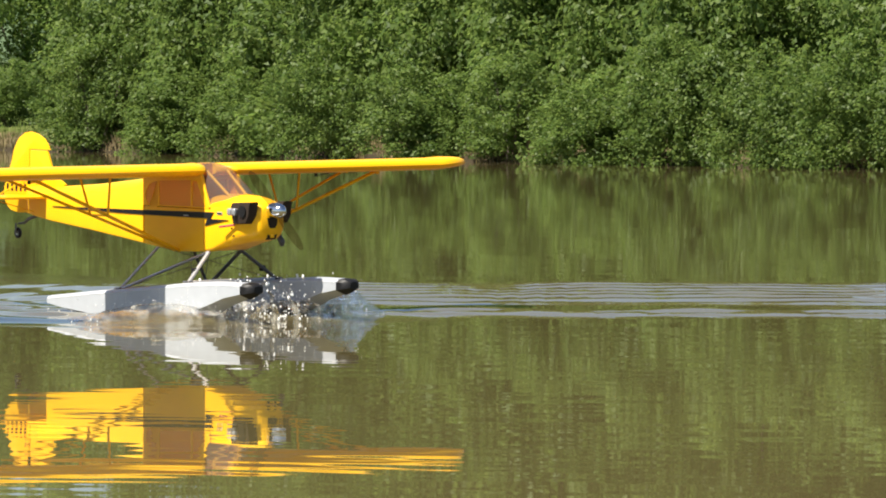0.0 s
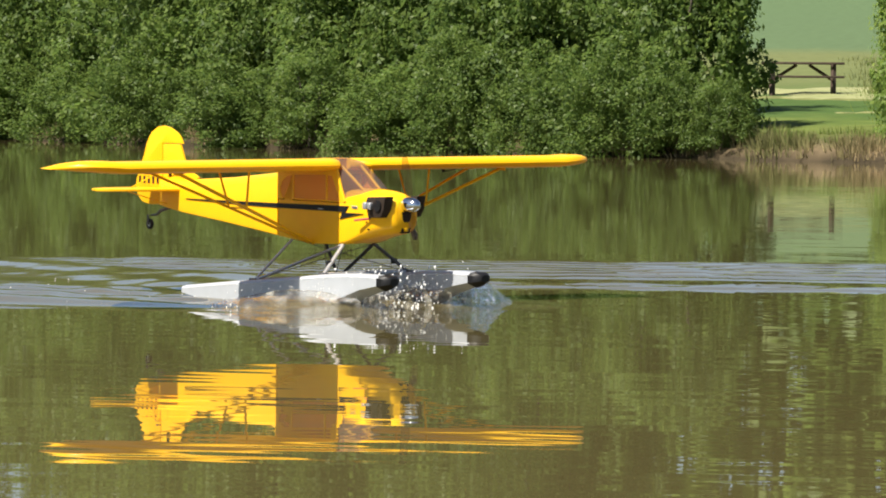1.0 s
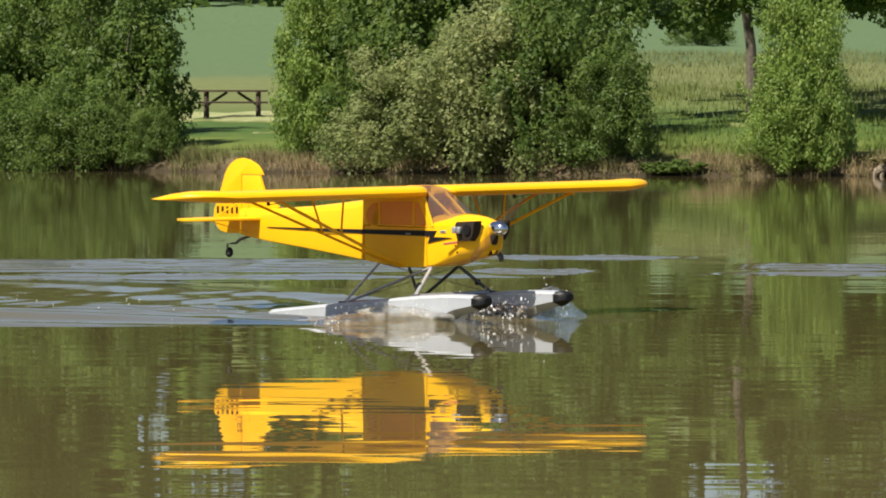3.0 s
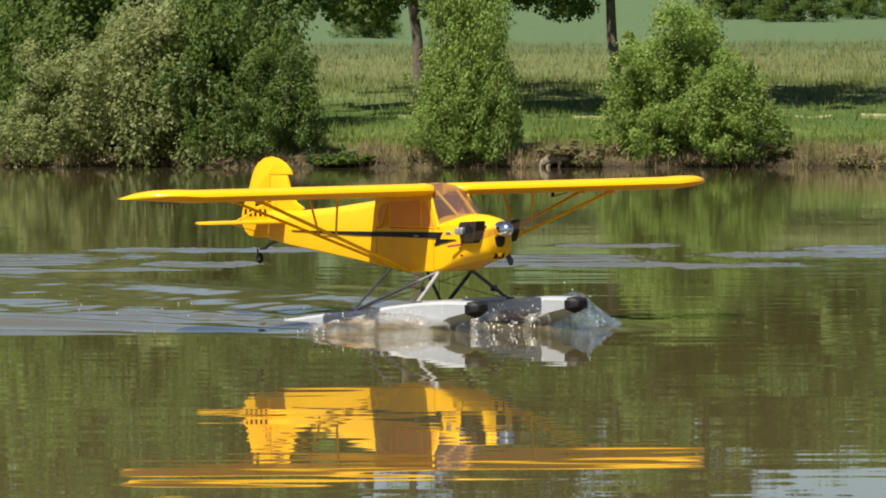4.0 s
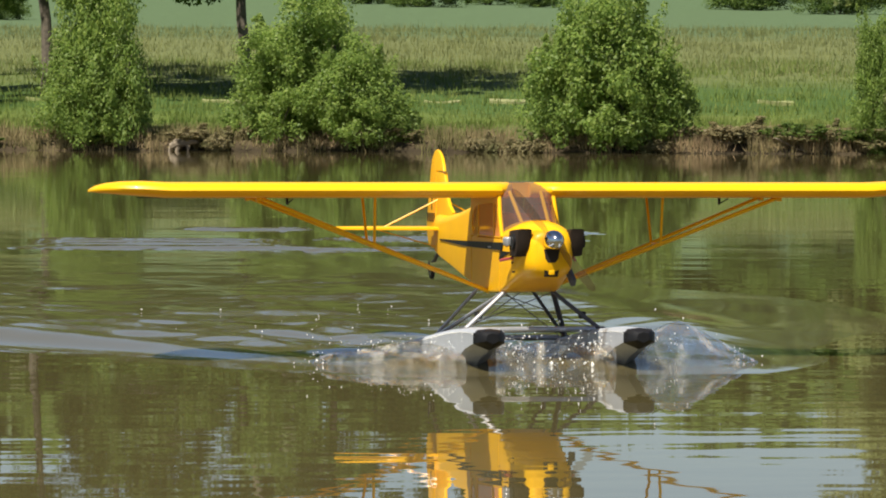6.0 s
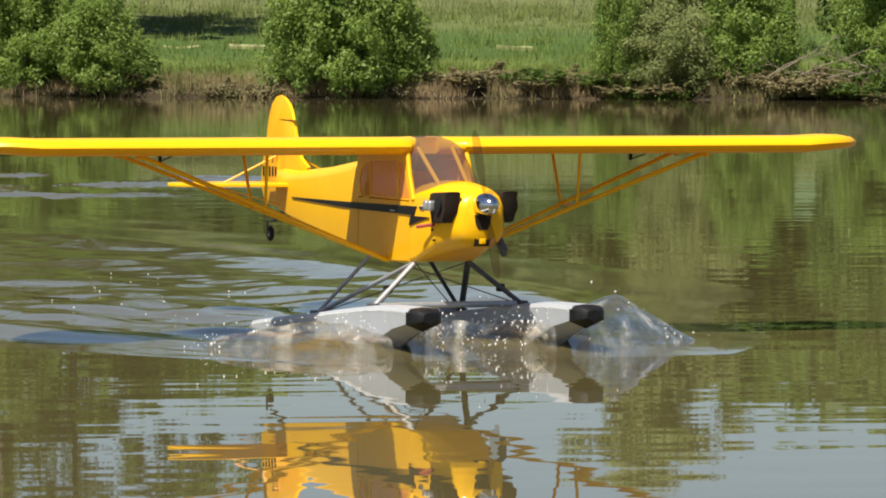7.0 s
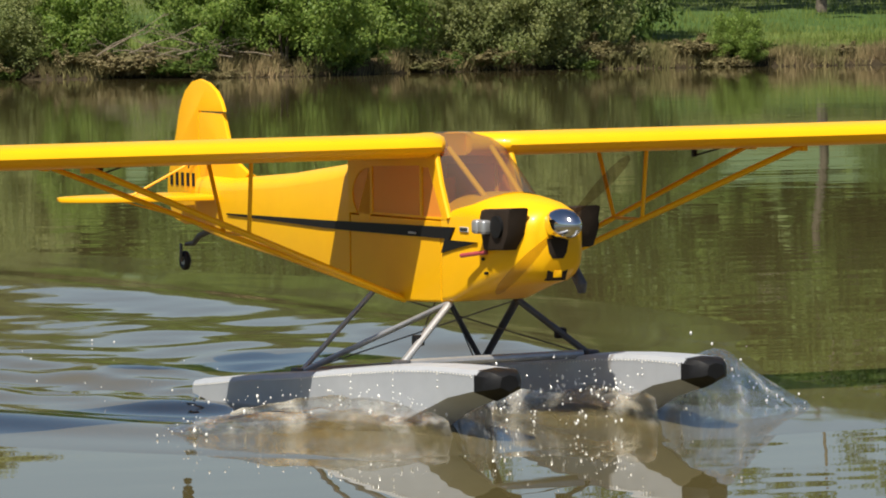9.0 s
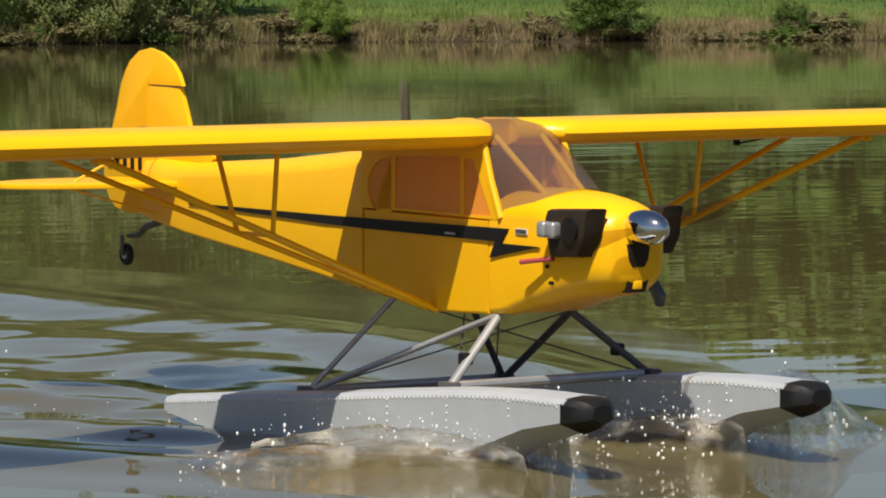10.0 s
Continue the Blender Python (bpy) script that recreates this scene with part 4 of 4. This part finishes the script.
rng = np.random.default_rng(5)
blades(rng, 6500, -17, 31, 0.0, 1.0, 0.30, 0.011, DRYGRASS, "dry_bank_grass", "dry straw-coloured grass along the muddy bank", bare=-0.25, tuft=0.07)
blades(rng, 3000, 9, 31, 0.0, 0.8, 0.34, 0.011, DRYGRASS, "dry_bank_grass", "dry straw-coloured grass along the muddy bank", bare=-0.25, tuft=0.08)
blades(rng, 6000, -17, 31, 0.6, 4.5, 0.20, 0.012, GRASS, "bank_grass", "green grass on top of the bank", bare=-0.3)
blades(rng, 14000, -17, 31, 4.5, 34, 0.24, 0.012, GRASS, "meadow_grass", "tall uncut meadow grass behind the bank", tuft=0.25, bare=-0.35)
blades(rng, 17000, -17, 31, 24, 75, 0.28, 0.012, SEEDGRASS, "field_edge_grass", "tall seeding grass at the edge of the field", tuft=0.35, bare=-0.4)

# a mown strip of pale hay along the bank
patches = []
rows = []
for i in range(165):
    a = -8 + i * 0.12
    wob = 0.5 * noise.noise(Vector((a * 0.8, 2, 2)))
    bare = noise.noise(Vector((a * 1.1, 5, 3))) + 0.5 * noise.noise(Vector((a * 3.5, 8, 3))) + 0.06
    if bare > 0:
        half = min(0.42, 0.12 + 0.9 * bare)
        mid = 13.3 + wob + 0.25 * noise.noise(Vector((a * 5, 1, 1)))
        rows.append([on_land(a, mid + d * half) + Vector((0, 0, 0.05)) for d in (-1, 0, 1)] + [on_land(a, mid + d * half) - Vector((0, 0, 0.05)) for d in (1, -1)])
    else:
        if len(rows) > 2:
            patches.append(loft(rows))
        rows = []
bm = merged(*patches, loft([[on_land(-6.6 + i * 0.15, d) + Vector((0, 0, 0.04)) for d in (23, 26, 29, 34 + 2 * noise.noise(Vector((i * 0.6, 0, 0))))] + [on_land(-6.6 + i * 0.15, d) - Vector((0, 0, 0.05)) for d in (32, 23)] for i in range(19)]))
me = bpy.data.meshes.new("path")
bm.to_mesh(me)
bm.free()
me.materials.append(HAY)
tagged(new("path", me), "pale mown strip of dry grass along the meadow", "path", kind="structure")


# ---- picnic table ----
def make_picnic_table():
    t = new("picnic_table")
    tagged(t, "dark weathered wooden picnic table with attached benches", "picnic table")
    for i in range(5):
        part("tabletop_plank", block(-0.9, 0.9, -0.36 + i * 0.146, -0.222 + i * 0.146, 0.70, 0.745, 0.006), TABLEWOOD, t)
    for y in (-0.72, 0.58):
        part("bench_plank", block(-0.9, 0.9, y, y + 0.14, 0.41, 0.45, 0.006), TABLEWOOD, t)
    for x in (-0.66, 0.66):
        for s in (-1, 1):
            part("leg", rod((x, s * 0.55, -0.05), (x, s * 0.22, 0.70), 0.06, sides=4), TABLEWOOD, t)
        part("cross_beam", block(x - 0.05, x - 0.005, -0.72, 0.72, 0.34, 0.41, 0.005), TABLEWOOD, t)
        part("top_batten", block(x - 0.05, x - 0.005, -0.36, 0.36, 0.64, 0.70, 0.005), TABLEWOOD, t)
        part("brace", rod((x * 0.93, 0, 0.38), (x * 0.2, 0, 0.69), 0.035, sides=4), TABLEWOOD, t)
    return t


p = on_land(-4.98, 27)
make_picnic_table().matrix_world = Matrix.Translation((p.x, p.y, p.z)) @ Matrix.Rotation(radians(4), 4, "Z")

# ---- dead wood at the water ----
log = new("driftwood")
tagged(log, "pale dead tree stump lying at the water's edge", "driftwood")
part("stump", tube([(-0.26, 0, 0.05), (-0.15, 0, 0.12), (0.05, 0, 0.13), (0.22, 0.02, 0.15)], [0.06, 0.085, 0.06, 0.03], 9), DEADWOOD, log)
part("root", tube([(-0.1, 0, 0.14), (-0.14, -0.03, 0.02), (-0.17, -0.05, -0.1)], [0.05, 0.04, 0.03], 7), DEADWOOD, log)
part("root", tube([(0.02, 0, 0.12), (0.06, -0.04, 0.04), (0.02, -0.06, -0.1)], [0.045, 0.035, 0.03], 7), DEADWOOD, log)
part("root", tube([(-0.18, 0, 0.14), (-0.26, 0.0, 0.05), (-0.30, -0.03, -0.1)], [0.04, 0.03, 0.02], 7), DEADWOOD, log)
log.matrix_world = Matrix.Translation(polar(3.54, shore_radius(3.54) - 0.12, 0.02))

rb = random.Random(4)
for a, d, length, rise, tilt in ((15.05, 0.5, 1.5, 0.75, 1), (14.9, 0.3, 1.2, 0.5, 1), (15.3, 0.2, 1.3, 0.35, -1), (15.6, 0.25, 1.6, 0.45, -1), (15.9, 0.2, 1.1, 0.3, 1), (11.45, 0.0, 0.75, -0.25, 1), (11.6, 0.1, 0.6, -0.2, 1), (16.3, 0.1, 1.2, 0.3, -1), (15.5, 0.5, 1.7, 0.6, 1), (15.2, 0.1, 1.4, 0.2, -1), (15.45, 0.15, 1.2, 0.15, 1), (15.75, 0.1, 1.3, 0.5, -1), (16.05, 0.2, 1.0, 0.2, 1), (14.7, 0.2, 0.9, 0.25, -1), (15.0, 0.05, 1.1, 0.1, 1)):
    b = new("fallen_branch")
    tagged(b, "bare grey fallen branch over the bank", "branch", group="fallen branches")
    q = [Vector((length * (k / 4 - 0.5) * tilt, 0.06 * rb.uniform(-1, 1), 0.25 + rise * k / 4 * 1.0 + 0.05 * rb.uniform(-1, 1))) for k in range(5)]
    part("limb", tube(q, [0.013, 0.012, 0.009, 0.006, 0.003], 6), DEADWOOD, b)
    for k in (2, 3):
        part("twig", tube([q[k], q[k] + Vector((0.16 * tilt, 0.03, 0.13)), q[k] + Vector((0.34 * tilt, 0.05, 0.18 * rb.uniform(-0.4, 1)))], [0.006, 0.004, 0.002], 5), DEADWOOD, b)
    b.matrix_world = Matrix.Translation(on_land(a, d))

# ---- drifting ripples left on the lake by the last pass ----
ripples = new("ripples")
tagged(ripples, "bands of ruffled water reflecting the pale sky", "ripples")
rr = random.Random(9)
for a0, a1, r0, r1 in ((-15, -1.0, 24.8, 27.6), (-16, -0.8, 23.9, 24.5), (-2.0, -0.2, 24.7, 25.3), (1.5, 5.0, 25.2, 26.6), (1.0, 7.0, 24.4, 24.9), (5.2, 8.8, 26.2, 26.9), (6.5, 9.0, 27.6, 28.2), (3.4, 5.2, 28.4, 28.9), (-3, 1.2, 27.6, 28.1)):
    rows = []
    k = 60
    steps = max(8, int((r1 - r0) / 0.045))
    for i in range(k + 1):
        a = a0 + (a1 - a0) * i / k
        taper = math.sin(math.pi * min(1.0, 4 * min(i, k - i) / k) / 2)
        shift = 0.25 * noise.noise(Vector((a * 0.8, r1, 3)))
        row = []
        for j in range(steps + 1):
            v = j / steps
            r = r0 + (r1 - r0) * v + shift
            fade = taper * math.sin(math.pi * v) ** 0.5 * max(0.0, 0.95 + 0.5 * noise.noise(Vector((a * 1.3, r * 1.5, 6))))
            phase = 2.2 * noise.noise(Vector((a * 1.1, r * 0.5, 1)))
            q = (r / 0.34 + phase / 6.28) % 1.0
            row.append(polar(a, r, 0.0035 * min(1.0, 6 * min(v, 1 - v)) - 0.001 + 0.017 * fade * (2 * min(q / 0.85, (1 - q) / 0.15) - 1)))
        rows.append(row)
    part("ripple_band", loft(rows, closed=False), RUFFLED, ripples)


# ---- bow waves, spray and wake ----
bow_wave = new("bow_wave")
tagged(bow_wave, "glassy bow waves and spray thrown up by the floats", "splash")
rng = np.random.default_rng(31)
drops = []
for fl, out, reach, high in ((-1, -1, 0.38, 0.078), (-1, 1, 0.20, 0.108), (1, -1, 0.20, 0.108), (1, 1, 0.40, 0.088)):
    rows = []
    for i in range(27):
        s = i / 26
        x = 0.05 - 0.50 * s
        row = []
        for j in range(19):
            v = j / 18
            span = 0.045 + reach * (0.12 + 0.88 * min(1.0, s * 2.2) ** 0.7)
            y = fl * 0.232 + out * (0.040 + span * v)
            rise = high * math.sin(math.pi * min(1.0, 0.12 + s * 0.88) ** 0.75) ** 0.8
            z = rise * ((1 - v) ** 0.8 * 0.75 + (0.55 * math.exp(-((v - 0.8) / 0.16) ** 2) * (0.35 + 0.65 * (1 - s)) if fl < 0 or out < 0 else 1.0 * math.exp(-((v - 0.42) / 0.36) ** 2)))
            z *= 1 + (0.15 if fl > 0 and out > 0 else 0.28) * noise.noise(Vector((x * 8, y * 8, fl + out * 3)))
            z += 0.004 * noise.noise(Vector((x * 34, y * 34, 5))) * (1 - v)
            if j in (0, 18) or i in (0, 26):
                z = -0.012
            xx = x - (0.16 if fl * out < 0 or fl < 0 else 0.02) * v
            row.append(Vector((xx, y, max(z, -0.012))))
            if rng.random() < (0.08 if fl * out < 0 else 0.035) and z > 0.015:
                for _ in range(2):
                    drops.append((xx + rng.normal() * 0.02, y + out * rng.random() * 0.03, z + abs(rng.normal()) * 0.022, 0.0010 + 0.0022 * rng.random() ** 2))
        rows.append(row)
    part("wave_sheet", loft(rows, closed=False), SPLASH, bow_wave)
    tip = Vector((-0.33, fl * 0.232 + out * (0.05 + reach), 0.02))
    for _ in range(18):
        drops.append((tip.x + rng.normal() * 0.05, tip.y + rng.normal() * 0.03, abs(rng.normal()) * 0.028, 0.0012 + 0.003 * rng.random() ** 2))
for _ in range(70):
    q = rng.random() ** 2
    drops.append((rng.uniform(-0.22, 0.10), rng.choice((-1, 1)) * rng.uniform(0.0, 0.17), 0.02 + 0.125 * q, 0.0009 + 0.0022 * rng.random() ** 2))
for fl, out, far, back in ((-1, -1, 0.24, 0.42), (-1, 1, 0.13, 0.20), (1, -1, 0.13, 0.20), (1, 1, 0.20, 0.30)):
    line, fat = [], []
    for i in range(22):
        q = i / 21
        p = Vector((-0.03 - back * q, fl * 0.232 + out * (0.045 + far * q ** 1.4), 0.030 + 0.030 * math.sin(math.pi * q) + 0.010 * noise.noise(Vector((q * 9, fl, out)))))
        line.append(p)
        fat.append(0.004 + 0.016 * math.sin(math.pi * q) * (0.7 + 0.6 * noise.noise(Vector((q * 12, out, fl * 4)))))
        # white drops along the crest, also standing for its glints
        for _ in range(2):
            drops.append((p.x + rng.normal() * 0.012, p.y + rng.normal() * 0.012, p.z + 0.012 + abs(rng.normal()) * 0.012, 0.0010 + 0.0022 * rng.random() ** 2))
    part("wave_crest", tube(line, fat, 9), SPLASH, bow_wave, "lumpy sparkling crest of water")
bm = bmesh.new()
for x, y, z, r in drops:
    bmesh.ops.create_icosphere(bm, subdivisions=1, radius=r, matrix=Matrix.Translation((x, y, z)) @ Matrix.Diagonal((1, 1, rng.uniform(0.8, 2.0), 1)))
tagged(part("spray", bm, DROPLET, bow_wave, "fine bright spray drops"), kind="stuff")

# tall tongues of spray between the floats, which sink as the plane slows
plume = new("spray_plume")
tagged(plume, "clear tongues of water leaping up between the floats", "splash")
for i in range(16):
    foot = Vector((rng.uniform(-0.30, 0.02), rng.uniform(-0.19, 0.19) if i % 4 else rng.uniform(0.30, 0.40), -0.03))
    lift = rng.uniform(0.07, 0.16) * (1 if i % 4 else 0.45)
    lean = Vector((rng.normal() * 0.03 - 0.02, rng.normal() * 0.035, 0))
    line = [foot, foot + lean * 0.3 + Vector((0, 0, lift * 0.5)), foot + lean * 0.7 + Vector((0, 0, lift * 0.85)), foot + lean * 1.3 + Vector((0, 0, lift))]
    part("tongue", tube(line, [0.022, 0.014, 0.009, 0.003], 7), SPLASH, plume)
bm = bmesh.new()
for i in range(240):
    h = rng.random() ** 1.5
    bmesh.ops.create_icosphere(bm, subdivisions=1, radius=0.0016 + 0.0042 * rng.random() ** 2, matrix=Matrix.Translation((rng.uniform(-0.33, 0.08), rng.normal() * 0.11, 0.01 + 0.17 * h)) @ Matrix.Diagonal((1, 1, rng.uniform(0.8, 2.2), 1)))
tagged(part("spray", bm, DROPLET, plume, "bright flying drops"), kind="stuff")

wake = new("wake")
tagged(wake, "spreading wake of smooth brown and sky-grey waves", "wake")
rows = []
NX, NY = 260, 150


def wake_height(back, y):
    """Smooth diverging swells behind the floats, a heaped collar round them and a troubled core."""
    side = abs(y)
    rim = 0.34 + 0.36 * back
    z = 0.034 * math.exp(-((side - 0.235) / 0.24) ** 2) * math.exp(-((back - 0.55) / 0.25) ** 2)
    grow = min(1.0, max(0.0, back - 0.35) / 1.9)
    span = 0.42 + 0.03 * back
    for k, tall in ((0, 0.052), (1, -0.012), (2, 0.036), (3, -0.010), (4, 0.022)):
        mid = rim - k * span * 0.5
        z += tall * grow * math.exp(-back / 9) * math.exp(-((side - mid) / (0.17 + 0.028 * back)) ** 2)
    z += 0.020 * grow * math.exp(-back / 7) * noise.noise(Vector((back * 0.55, y * 0.9, 7)))
    inside = min(1.0, max(0.0, (rim + 0.25 - side) / 0.5))
    z += inside * grow * math.exp(-back / 10) * (0.008 * noise.noise(Vector((back * 2.2, y * 2.9, 12))) + 0.0045 * noise.noise(Vector((back * 5.5, y * 6.5, 15))))
    core = math.exp(-back / 3.5) * min(1.0, max(0.0, back - 0.5) / 0.8) * math.exp(-(y / (0.34 + 0.10 * back)) ** 4)
    z += core * (0.026 * noise.noise(Vector((back * 2.1, y * 2.6, 1))) + 0.014 * noise.noise(Vector((back * 4.6, y * 5.5, 4))) + 0.003 * noise.noise(Vector((back * 11, y * 12, 2))))
    return z


for i in range(NX + 1):
    s = i / NX
    back = 13.0 * s ** 1.5
    row = []
    for j in range(NY + 1):
        v = 2 * j / NY - 1
        y = v * (0.40 + 0.55 * math.sqrt(back) + 0.42 * back)
        edge = min(1.0, 3 * (1 - abs(v)), 9 * s, 3 * (1 - s))
        bend = 0.04 * min(back, 5.0) ** 2 + 0.4 * max(0.0, back - 5.0)
        row.append(Vector((0.45 - back, y - bend, max(0.0, wake_height(back - 0.2, y) + 0.006) * edge * edge * (3 - 2 * edge) - 0.003)))
    rows.append(row)
part("wake_surface", loft(rows, closed=False), WAKEWATER, wake)
bm = bmesh.new()
for _ in range(90):
    back = 0.3 + 4.0 * rng.random() ** 1.6
    y = rng.normal() * (0.22 + 0.10 * back)
    bmesh.ops.create_icosphere(bm, subdivisions=1, radius=0.0012 + 0.0022 * rng.random() ** 2, matrix=Matrix.Translation((0.25 - back, y, 0.012 + 0.03 * rng.random() * math.exp(-back / 3))))
tagged(part("foam_flecks", bm, DROPLET, wake, "bright flecks of foam"), kind="stuff")


def motions():
    walk(seaplane, [(t, pose(*r)) for t, *r in PLANE_ROWS])
    flat = [(t, pose(x, y, 0, 0, 0, h)) for t, x, y, z, roll, pitch, h in PLANE_ROWS]
    walk(bow_wave, flat)
    walk(wake, flat)
    walk(plume, [(t, pose(x, y, float(np.interp(t, [0, 2.2, 3.5, 10], [0, -0.02, -0.12, -0.22])), 0, 0, h)) for t, x, y, z, roll, pitch, h in PLANE_ROWS])
    walk(ripples, [(t, pose(x, y, 0)) for t, x, y in RIPPLE_ROWS])
    hinge = at(-1.654, 0, 0)
    swing = ((0.0, 0), (2.2, 1), (3.5, 4), (4.5, 9), (5.2, 6), (6.5, -5), (7.5, 0), (8.2, -1), (9.0, -2), (10.0, -2))
    walk(rudder, [(t, Matrix.Translation(hinge) @ pose(0, 0, 0, 0, 0, q) @ Matrix.Translation(-hinge)) for t, q in swing])
    turns = [(k / FPS, Matrix.Translation(propeller.location) @ pose(0, 0, 0, (40 + 83 * k) % 360)) for k in range(0, 301)]
    walk(propeller, turns)


motions()
